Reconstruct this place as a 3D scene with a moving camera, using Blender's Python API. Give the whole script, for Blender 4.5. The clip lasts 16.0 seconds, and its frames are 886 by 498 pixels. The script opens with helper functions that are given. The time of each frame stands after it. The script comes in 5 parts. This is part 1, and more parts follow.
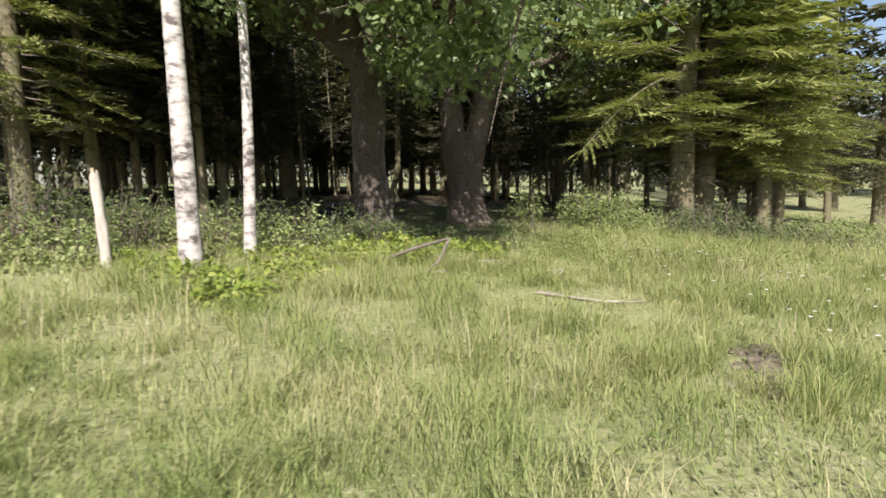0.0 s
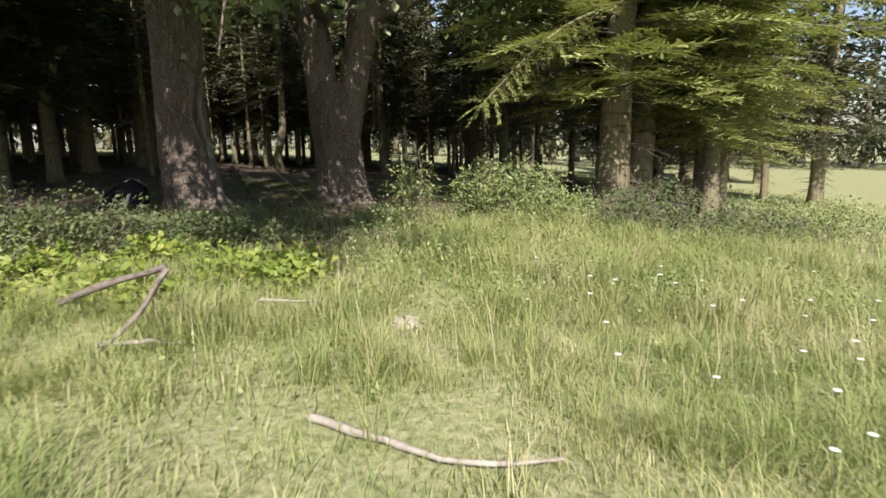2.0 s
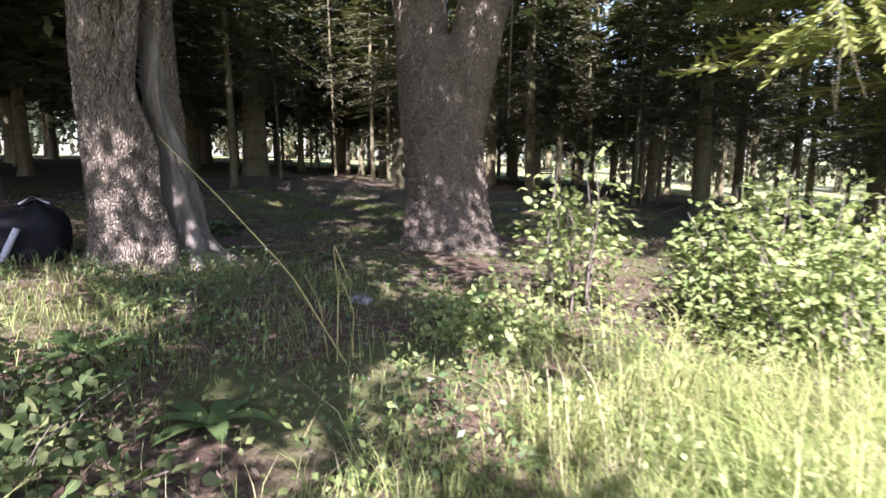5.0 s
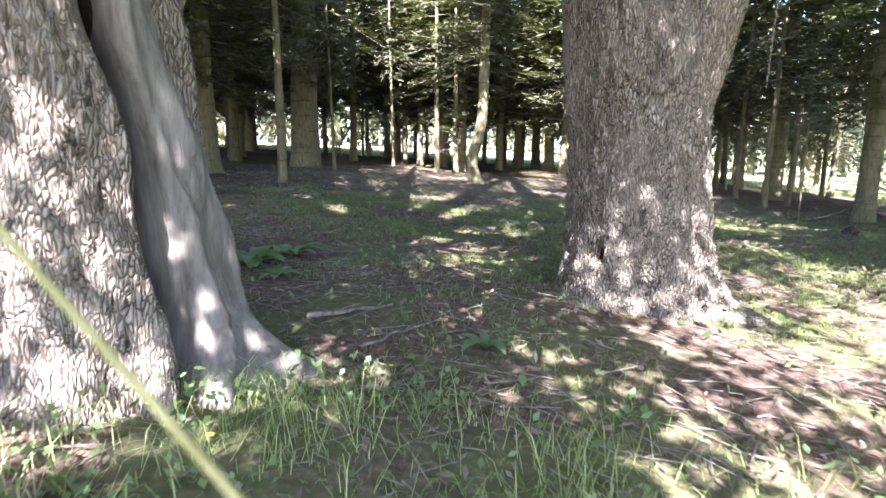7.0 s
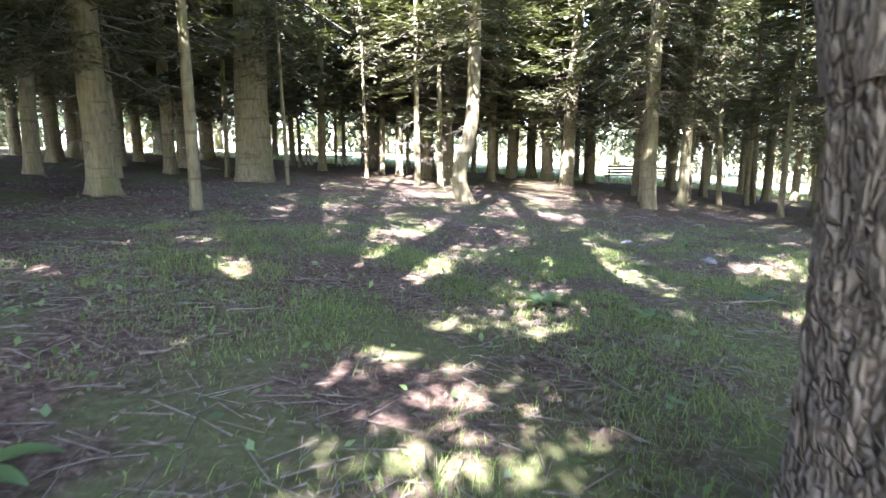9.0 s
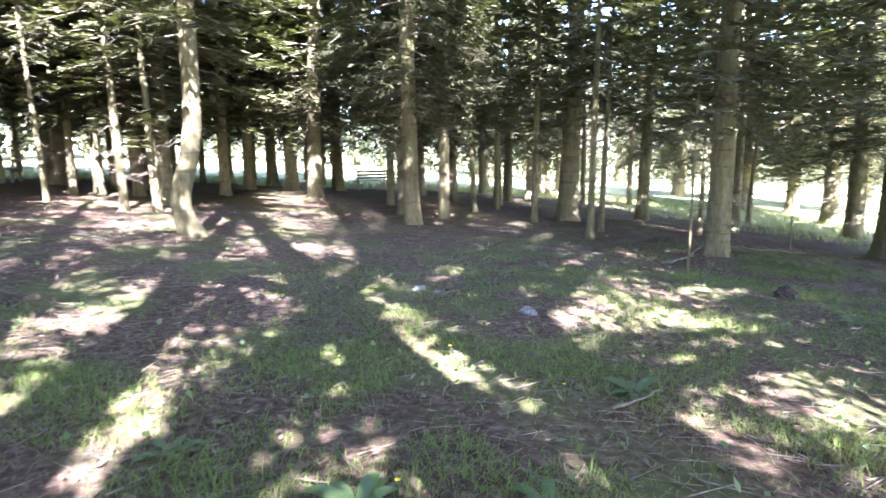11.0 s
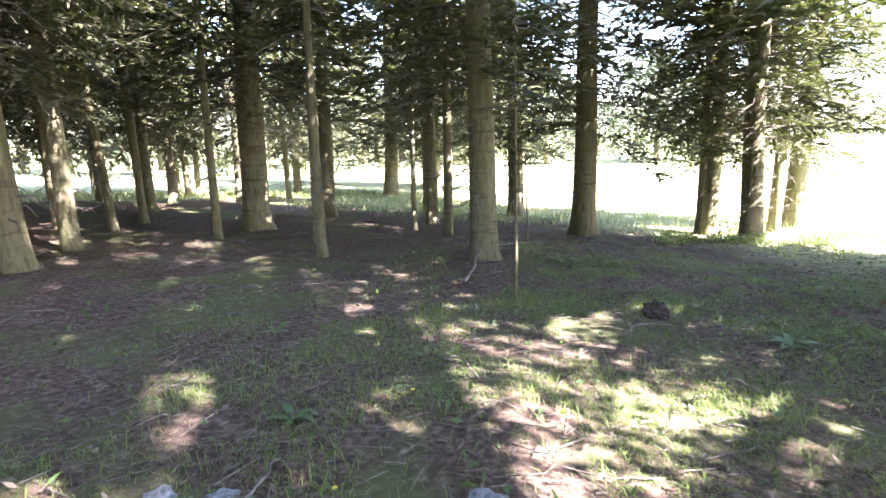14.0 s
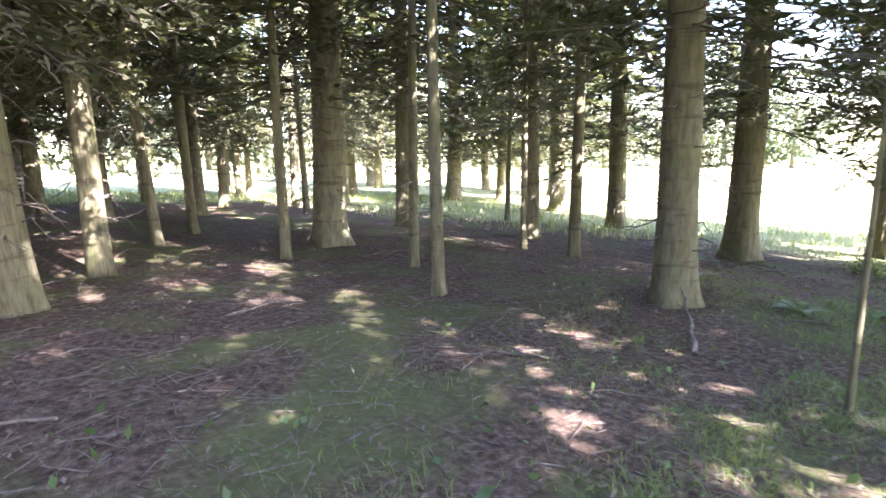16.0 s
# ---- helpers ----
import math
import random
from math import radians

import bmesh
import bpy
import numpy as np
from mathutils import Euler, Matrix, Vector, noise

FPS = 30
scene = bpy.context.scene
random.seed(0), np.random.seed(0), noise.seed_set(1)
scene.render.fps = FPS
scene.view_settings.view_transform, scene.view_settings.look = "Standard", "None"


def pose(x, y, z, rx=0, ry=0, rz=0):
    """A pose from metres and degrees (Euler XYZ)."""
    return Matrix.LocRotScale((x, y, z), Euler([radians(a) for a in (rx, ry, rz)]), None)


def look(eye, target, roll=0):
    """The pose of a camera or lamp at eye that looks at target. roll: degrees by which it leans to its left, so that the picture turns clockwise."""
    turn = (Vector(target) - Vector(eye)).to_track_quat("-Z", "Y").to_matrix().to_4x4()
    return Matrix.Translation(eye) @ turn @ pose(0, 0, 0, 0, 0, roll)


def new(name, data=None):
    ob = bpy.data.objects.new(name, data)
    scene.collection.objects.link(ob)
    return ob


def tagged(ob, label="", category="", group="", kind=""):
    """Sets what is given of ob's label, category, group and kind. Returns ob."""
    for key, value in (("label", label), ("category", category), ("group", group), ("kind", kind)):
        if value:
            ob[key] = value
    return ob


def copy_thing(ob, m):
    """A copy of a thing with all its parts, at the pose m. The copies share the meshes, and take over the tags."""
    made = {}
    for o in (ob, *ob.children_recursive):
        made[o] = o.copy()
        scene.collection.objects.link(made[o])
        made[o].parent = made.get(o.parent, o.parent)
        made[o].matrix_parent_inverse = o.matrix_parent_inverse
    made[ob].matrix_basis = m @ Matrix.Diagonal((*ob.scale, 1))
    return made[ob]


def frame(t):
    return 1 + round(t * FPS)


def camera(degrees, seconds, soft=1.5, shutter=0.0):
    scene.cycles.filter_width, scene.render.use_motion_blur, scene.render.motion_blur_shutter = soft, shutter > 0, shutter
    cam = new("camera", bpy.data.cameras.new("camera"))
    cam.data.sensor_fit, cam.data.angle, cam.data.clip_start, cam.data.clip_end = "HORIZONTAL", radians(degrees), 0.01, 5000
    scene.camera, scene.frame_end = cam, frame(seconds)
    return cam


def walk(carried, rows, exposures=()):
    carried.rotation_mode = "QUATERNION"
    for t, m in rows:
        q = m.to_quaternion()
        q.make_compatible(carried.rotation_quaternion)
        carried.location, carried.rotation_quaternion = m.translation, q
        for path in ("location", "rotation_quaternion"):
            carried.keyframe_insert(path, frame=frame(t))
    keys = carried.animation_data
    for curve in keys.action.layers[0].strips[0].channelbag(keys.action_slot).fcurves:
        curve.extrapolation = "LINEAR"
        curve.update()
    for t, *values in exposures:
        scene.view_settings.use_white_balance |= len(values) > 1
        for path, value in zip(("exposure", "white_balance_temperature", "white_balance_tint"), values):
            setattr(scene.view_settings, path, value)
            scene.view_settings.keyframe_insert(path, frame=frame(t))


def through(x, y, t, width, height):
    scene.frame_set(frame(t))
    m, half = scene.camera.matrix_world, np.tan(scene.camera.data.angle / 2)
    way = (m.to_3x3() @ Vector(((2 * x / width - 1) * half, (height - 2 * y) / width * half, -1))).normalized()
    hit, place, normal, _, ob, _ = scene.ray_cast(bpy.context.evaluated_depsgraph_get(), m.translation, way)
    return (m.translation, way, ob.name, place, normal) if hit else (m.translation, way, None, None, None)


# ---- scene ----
cam = camera(75.0, 16.0, soft=1.5, shutter=0.2)
PATH = [
    (0, (-0.67, -2.506, 1.629), (-0.621, -0.523, 1.37), -1.7),
    (0.5, (-0.309, -1.621, 1.604), (-0.14, 0.345, 1.276), -1.2),
    (1, (0.095, -0.746, 1.646), (0.345, 1.209, 1.308), -1.1),
    (1.5, (0.496, 0.438, 1.579), (0.768, 2.387, 1.22), -0.9),
    (2, (0.91, 1.631, 1.514), (1.195, 3.575, 1.143), -1.1),
    (2.5, (1.14, 2.832, 1.494), (1.42, 4.776, 1.113), -0.6),
    (3, (1.52, 3.877, 1.423), (1.787, 5.824, 1.052), -0.7),
    (3.5, (1.683, 4.959, 1.42), (1.923, 6.91, 1.051), -0.3),
    (4, (1.783, 5.912, 1.412), (1.921, 7.874, 1.047), -0.1),
    (4.5, (1.624, 6.834, 1.428), (1.575, 8.804, 1.089), 0.2),
    (5, (1.378, 7.722, 1.336), (1.162, 9.685, 1.021), 0.2),
    (5.2, (1.193, 8.058, 1.315), (0.914, 10.013, 0.998), 0.4),
    (7.3, (-0.324, 11.242, 1.398), (-0.683, 13.176, 1.037), 0.7),
    (7.5, (-0.397, 11.615, 1.42), (-0.742, 13.554, 1.071), 1.5),
    (8, (-0.46, 12.492, 1.412), (-0.792, 14.434, 1.066), 0.6),
    (8.2, (-0.489, 12.838, 1.371), (-0.822, 14.78, 1.027), 0.3),
    (10.3, (-0.8, 16.334, 1.701), (-0.863, 18.304, 1.361), 0.2),
    (10.5, (-0.784, 16.485, 1.715), (-0.703, 18.455, 1.376), -0.1),
    (11, (-0.817, 16.822, 1.711), (-0.274, 18.716, 1.363), -0.6),
    (11.5, (-0.766, 17.432, 1.673), (0.078, 19.21, 1.315), -0.9),
    (12, (-0.869, 18.084, 1.702), (0.221, 19.721, 1.338), -0.8),
    (12.5, (-0.789, 18.716, 1.687), (0.554, 20.148, 1.303), -1.4),
    (13, (-0.685, 19.414, 1.709), (0.792, 20.704, 1.316), -1.5),
    (13.5, (-0.488, 20.153, 1.664), (1.058, 21.358, 1.266), -1.5),
    (14, (-0.293, 20.817, 1.638), (1.259, 22.012, 1.235), -1.5),
    (14.5, (0.054, 21.496, 1.606), (1.611, 22.682, 1.196), -1.6),
    (15, (0.417, 22.161, 1.565), (1.959, 23.367, 1.159), -1.5),
    (15.5, (0.709, 22.831, 1.537), (2.237, 24.056, 1.135), -1.4),
    (16, (0.967, 23.594, 1.486), (2.439, 24.891, 1.094), -1.1),
]
walk(cam, [(t, look(eye, target, roll)) for t, eye, target, roll in PATH],
     exposures=[(0, 0.82, 6500, 18), (1.5, 0.88, 6500, 18), (2.5, 1.0, 6450, 20), (4, 1.6, 6250, 27), (5.2, 2.3, 5900, 28), (7.3, 3.9, 5750, 23), (8.2, 4.25, 5750, 25), (10.3, 4.47, 5700, 25), (12.5, 4.24, 5850, 25), (14.5, 4.28, 6050, 25), (16, 4.62, 6000, 28)])

# ---- daylight ----
SUN_EL, SUN_AZ = 42.0, 179.0          # degrees; azimuth clockwise from +y
world = bpy.data.worlds.new("sky")
scene.world = world
world.use_nodes = True
wn = world.node_tree
sky = wn.nodes.new("ShaderNodeTexSky")
sky.sky_type = "NISHITA"
sky.sun_disc = False
sky.sun_elevation = radians(SUN_EL)
sky.sun_rotation = radians(SUN_AZ)
wn.links.new(sky.outputs[0], wn.nodes["Background"].inputs[0])
wn.nodes["Background"].inputs[1].default_value = 0.08
lamp = bpy.data.lights.new("sun", "SUN")
lamp.energy, lamp.angle, lamp.color = 5.0, radians(0.55), (1.0, 0.96, 0.89)
sun = new("sun", lamp)
az, el = radians(SUN_AZ), radians(SUN_EL)
sun_from = Vector((math.sin(az) * math.cos(el), math.cos(az) * math.cos(el), math.sin(el)))
sun.matrix_world = look(sun_from * 60, (0, 0, 0))

rng = np.random.default_rng(7)


# ---- the lie of the land ----
def ground_z(x, y):
    """Height of the ground: it falls gently to the right, with low humps; far off it lies level."""
    x, y = np.asarray(x, float), np.asarray(y, float)
    xs = 26 * np.tanh((x - 1.7) / 26)
    ys = 60 * np.tanh((y - 22) / 60)
    z = -0.065 * xs - 0.005 * ys - 0.9 * np.tanh(np.maximum(x - 8, 0) / 20)
    z = z + 0.03 * np.sin(0.9 * x + 0.4 * y) * np.cos(0.7 * y - 0.3 * x) + 0.018 * np.sin(2.3 * x - 1.1 * y + 1) * np.sin(1.9 * y + 0.8 * x)
    return z


def gz(x, y):
    return float(ground_z(x, y))


def fnoise(x, y, s, seed=0.0):
    """A smooth cheap field between 0 and 1 for scattering."""
    x, y = np.asarray(x) / s + seed, np.asarray(y) / s - seed
    v = np.sin(x * 1.7 + 1.3 * np.sin(y * 1.1 + seed)) + np.sin(y * 1.9 + 1.2 * np.sin(x * 1.3)) + 0.6 * np.sin(3.1 * x + 2.3 * y) + 0.5 * np.sin(4.3 * y - 3.7 * x)
    return np.clip(0.5 + v / 5.0, 0, 1)


# ---- materials ----
def mat(name, rough=0.8, spec=0.25):
    m = bpy.data.materials.new(name)
    m.use_nodes = True
    b = m.node_tree.nodes["Principled BSDF"]
    b.inputs["Roughness"].default_value = rough
    b.inputs["Specular IOR Level"].default_value = spec
    return m, m.node_tree, b


def node(nt, kind, **kw):
    n = nt.nodes.new(kind)
    for k, v in kw.items():
        n.inputs[k].default_value = v
    return n


def ramp(nt, fac, stops):
    r = nt.nodes.new("ShaderNodeValToRGB")
    while len(r.color_ramp.elements) < len(stops):
        r.color_ramp.elements.new(0.5)
    for e, (p, c) in zip(r.color_ramp.elements, stops):
        e.position, e.color = p, (*c, 1)
    nt.links.new(fac, r.inputs[0])
    return r.outputs[0]


def noise_tex(nt, scale, detail=5.0, vec=None, rough=0.6):
    n = node(nt, "ShaderNodeTexNoise", Scale=scale, Detail=detail, Roughness=rough)
    if vec is not None:
        nt.links.new(vec, n.inputs["Vector"])
    return n.outputs["Fac"]


def stretched(nt, sx, sy, sz, coords="Object"):
    tc = nt.nodes.new("ShaderNodeTexCoord")
    mp = nt.nodes.new("ShaderNodeMapping")
    mp.inputs["Scale"].default_value = (sx, sy, sz)
    nt.links.new(tc.outputs[coords], mp.inputs[0])
    return mp.outputs[0]


def mixc(nt, fac, a, b, mode="MIX"):
    m = nt.nodes.new("ShaderNodeMix")
    m.data_type, m.blend_type = "RGBA", mode
    for sock, v in ((0, fac), (6, a), (7, b)):
        if isinstance(v, (int, float)):
            m.inputs[sock].default_value = v
        elif isinstance(v, tuple):
            m.inputs[sock].default_value = (*v, 1)
        else:
            nt.links.new(v, m.inputs[sock])
    return m.outputs[2]


def bump(nt, b, height, strength=0.5, dist=0.02):
    n = node(nt, "ShaderNodeBump", Strength=strength, Distance=dist)
    nt.links.new(height, n.inputs["Height"])
    nt.links.new(n.outputs[0], b.inputs["Normal"])


def leaf_mat(name, stops, rough=0.5, through=0.35, spec=0.35, patch=0.0):
    """Foliage: each leaf or blade varies; light comes through it."""
    m, nt, b = mat(name, rough, spec)
    geo = nt.nodes.new("ShaderNodeNewGeometry")
    big = noise_tex(nt, 0.9, 2.0, stretched(nt, 1, 1, 1))
    mx = nt.nodes.new("ShaderNodeMath")
    mx.operation = "MULTIPLY_ADD"
    nt.links.new(geo.outputs["Random Per Island"], mx.inputs[0])
    mx.inputs[1].default_value = 0.55
    if patch:
        big = ramp(nt, noise_tex(nt, patch, 3.0, stretched(nt, 1, 1, 0.3)), [(0.36, (0, 0, 0)), (0.64, (1, 1, 1))])
    sc = nt.nodes.new("ShaderNodeMath")
    sc.operation = "MULTIPLY"
    nt.links.new(big, sc.inputs[0])
    sc.inputs[1].default_value = 0.55
    nt.links.new(sc.outputs[0], mx.inputs[2])
    col = ramp(nt, mx.outputs[0], stops)
    nt.links.new(col, b.inputs["Base Color"])
    tr = nt.nodes.new("ShaderNodeBsdfTranslucent")
    bright = mixc(nt, 0.5, col, (0.25, 0.32, 0.04))
    nt.links.new(bright, tr.inputs[0])
    ms = nt.nodes.new("ShaderNodeMixShader")
    ms.inputs[0].default_value = through
    nt.links.new(b.outputs[0], ms.inputs[1])
    nt.links.new(tr.outputs[0], ms.inputs[2])
    nt.links.new(ms.outputs[0], nt.nodes["Material Output"].inputs[0])
    return m


def bark_mat(name, dark, mid, light, scale, moss=0.0, bumps=0.6):
    """Bark with long fissures, lighter plates and some moss."""
    m, nt, b = mat(name, 0.9, 0.15)
    v = stretched(nt, scale, scale, scale * 0.22)
    n1 = noise_tex(nt, 1.0, 8.0, v, 0.65)
    n2 = noise_tex(nt, 0.6, 3.0, stretched(nt, 1, 1, 1))
    col = ramp(nt, n1, [(0.25, dark), (0.48, mid), (0.78, light)])
    warm = mixc(nt, 0.5, col, mixc(nt, n2, (0.75, 0.62, 0.5), (1.15, 1.15, 1.15)), "MULTIPLY")
    col = mixc(nt, 0.55, col, warm)
    if moss:
        n4 = noise_tex(nt, 1.0, 3.0, stretched(nt, 0.9, 0.9, 7.5))
        col = mixc(nt, ramp(nt, n4, [(0.56, (0, 0, 0)), (0.63, (0.65, 0.65, 0.65))]), col, dark)
        n3 = noise_tex(nt, 2.2, 6.0, stretched(nt, 1, 1, 0.6))
        f = ramp(nt, n3, [(0.52, (0, 0, 0)), (0.66, (moss, moss, moss))])
        col = mixc(nt, f, col, (0.13, 0.15, 0.05))
    nt.links.new(col, b.inputs["Base Color"])
    bump(nt, b, n1, bumps, 0.03)
    return m


def flat_mat(name, c1, c2, scale=6.0, rough=0.8, bumps=0.3, spec=0.25):
    m, nt, b = mat(name, rough, spec)
    n = noise_tex(nt, scale, 6.0, stretched(nt, 1, 1, 1))
    nt.links.new(ramp(nt, n, [(0.3, c1), (0.7, c2)]), b.inputs["Base Color"])
    bump(nt, b, n, bumps, 0.01)
    return m


def ground_mat():
    """Soil under grass in the open; brown needles, dead leaves and bare earth among the trees."""
    m, nt, b = mat("ground", 0.95, 0.1)
    pos = nt.nodes.new("ShaderNodeNewGeometry").outputs["Position"]
    sep = nt.nodes.new("ShaderNodeSeparateXYZ")
    nt.links.new(pos, sep.inputs[0])
    fine = noise_tex(nt, 16.0, 8.0, pos, 0.7)
    mid = noise_tex(nt, 1.1, 5.0, pos)
    litter = ramp(nt, fine, [(0.28, (0.028, 0.02, 0.015)), (0.48, (0.105, 0.074, 0.057)), (0.62, (0.2, 0.148, 0.116)), (0.75, (0.34, 0.285, 0.235))])
    litter = mixc(nt, 0.6, litter, mixc(nt, mid, (0.6, 0.54, 0.5), (1.22, 1.2, 1.18)), "MULTIPLY")
    green = ramp(nt, fine, [(0.3, (0.12, 0.14, 0.055)), (0.5, (0.27, 0.285, 0.135)), (0.7, (0.43, 0.41, 0.25))])
    moss = ramp(nt, noise_tex(nt, 0.75, 4.0, pos), [(0.47, (0, 0, 0)), (0.6, (0.65, 0.65, 0.65))])
    floor_ = mixc(nt, moss, litter, (0.11, 0.135, 0.048))
    # where the wood stands: 11 < y < 45 and x < 17, with a ragged edge
    wob = noise_tex(nt, 0.35, 3.0, pos)

    def soft(src, lo, hi):
        a = nt.nodes.new("ShaderNodeMath")
        a.operation = "MULTIPLY_ADD"
        nt.links.new(wob, a.inputs[0])
        a.inputs[1].default_value = 4.0
        nt.links.new(src, a.inputs[2])
        r = node(nt, "ShaderNodeMapRange")
        nt.links.new(a.outputs[0], r.inputs[0])
        r.inputs[1].default_value, r.inputs[2].default_value = lo, hi
        return r.outputs[0]

    # the field's edge comes nearer where y is small
    near = node(nt, "ShaderNodeMapRange")
    nt.links.new(sep.outputs[1], near.inputs[0])
    near.inputs[1].default_value, near.inputs[2].default_value = 29.0, 21.5
    near.inputs[3].default_value, near.inputs[4].default_value = 0.0, 5.0
    shifted = nt.nodes.new("ShaderNodeMath")
    nt.links.new(sep.outputs[0], shifted.inputs[0])
    nt.links.new(near.outputs[0], shifted.inputs[1])
    gap = node(nt, "ShaderNodeMapRange")
    nt.links.new(sep.outputs[0], gap.inputs[0])
    gap.inputs[1].default_value, gap.inputs[2].default_value = 2.0, 0.9
    gap.inputs[3].default_value, gap.inputs[4].default_value = 0.0, 2.6
    inner = nt.nodes.new("ShaderNodeMath")
    nt.links.new(sep.outputs[1], inner.inputs[0])
    nt.links.new(gap.outputs[0], inner.inputs[1])
    f1, f2, f3 = soft(inner.outputs[0], 11.2, 13.0), soft(sep.outputs[1], 47.5, 45.5), soft(shifted.outputs[0], 19.0, 17.0)
    m1 = nt.nodes.new("ShaderNodeMath")
    m1.operation = "MULTIPLY"
    m2 = nt.nodes.new("ShaderNodeMath")
    m2.operation = "MULTIPLY"
    nt.links.new(f1, m1.inputs[0])
    nt.links.new(f2, m1.inputs[1])
    nt.links.new(m1.outputs[0], m2.inputs[0])
    nt.links.new(f3, m2.inputs[1])
    nt.links.new(mixc(nt, m2.outputs[0], green, floor_), b.inputs["Base Color"])
    bump(nt, b, fine, 0.9, 0.03)
    return m


M_GROUND = ground_mat()
M_MEADOW = leaf_mat("meadow_blades", [(0.05, (0.15, 0.2, 0.055)), (0.35, (0.22, 0.28, 0.085)), (0.65, (0.33, 0.37, 0.14)), (0.95, (0.52, 0.47, 0.26))], 0.6, 0.35, 0.35, 0.8)
M_SHORT = leaf_mat("short_grass_blades", [(0.05, (0.1, 0.165, 0.04)), (0.45, (0.165, 0.24, 0.06)), (0.85, (0.23, 0.28, 0.09)), (0.98, (0.38, 0.34, 0.19))], 0.5, 0.38)
M_TUFT = leaf_mat("tuft_blades", [(0.05, (0.13, 0.2, 0.045)), (0.4, (0.25, 0.31, 0.09)), (0.7, (0.42, 0.42, 0.17)), (0.95, (0.56, 0.5, 0.3))], 0.6, 0.35)
M_STRAW = leaf_mat("dry_straw", [(0.1, (0.32, 0.27, 0.15)), (0.6, (0.5, 0.43, 0.27)), (0.9, (0.6, 0.55, 0.4))], 0.7, 0.2)
M_LITTER = leaf_mat("dead_leaves_and_needles", [(0.1, (0.06, 0.042, 0.032)), (0.55, (0.14, 0.1, 0.078)), (0.95, (0.28, 0.22, 0.17))], 0.8, 0.05)
M_TWIG = flat_mat("dead_twig", (0.08, 0.065, 0.053), (0.23, 0.195, 0.165), 20, 0.9)
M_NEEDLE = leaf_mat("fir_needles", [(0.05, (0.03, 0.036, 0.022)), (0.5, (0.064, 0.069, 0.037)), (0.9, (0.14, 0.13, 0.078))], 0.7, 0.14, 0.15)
# Lighter copy of the needles: sunlight on the edge firs put into the colour.
M_NEEDLE_SUN = leaf_mat("fir_needles_sun_in_colour", [(0.05, (0.09, 0.125, 0.035)), (0.5, (0.22, 0.25, 0.07)), (0.9, (0.36, 0.37, 0.13))], 0.55, 0.3)
M_MAPLE = leaf_mat("maple_leaves", [(0.05, (0.09, 0.14, 0.05)), (0.5, (0.17, 0.24, 0.09)), (0.9, (0.3, 0.36, 0.17))], 0.42, 0.35, 0.45)
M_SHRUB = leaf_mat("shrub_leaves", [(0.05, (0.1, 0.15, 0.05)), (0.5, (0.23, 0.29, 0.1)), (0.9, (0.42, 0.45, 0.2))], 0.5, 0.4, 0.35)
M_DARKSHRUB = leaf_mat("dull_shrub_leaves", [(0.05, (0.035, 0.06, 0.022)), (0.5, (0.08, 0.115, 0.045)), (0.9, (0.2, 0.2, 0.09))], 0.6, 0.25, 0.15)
M_LIME = leaf_mat("yellow_green_leaves", [(0.05, (0.12, 0.2, 0.035)), (0.5, (0.23, 0.31, 0.055)), (0.9, (0.4, 0.42, 0.1))], 0.5, 0.42)
M_WEED = leaf_mat("broad_weed_leaves", [(0.05, (0.045, 0.08, 0.03)), (0.5, (0.085, 0.14, 0.05)), (0.9, (0.15, 0.22, 0.085))], 0.4, 0.35, 0.5)
M_FARLEAF = leaf_mat("far_leaves", [(0.05, (0.022, 0.034, 0.018)), (0.5, (0.038, 0.052, 0.028)), (0.9, (0.065, 0.078, 0.045))], 0.7, 0.1)
M_PETAL = flat_mat("white_petals", (0.75, 0.75, 0.7), (0.85, 0.85, 0.8), 30, 0.6, 0.1)
M_YPETAL = flat_mat("yellow_petals", (0.75, 0.6, 0.03), (0.85, 0.72, 0.06), 30, 0.6, 0.1)


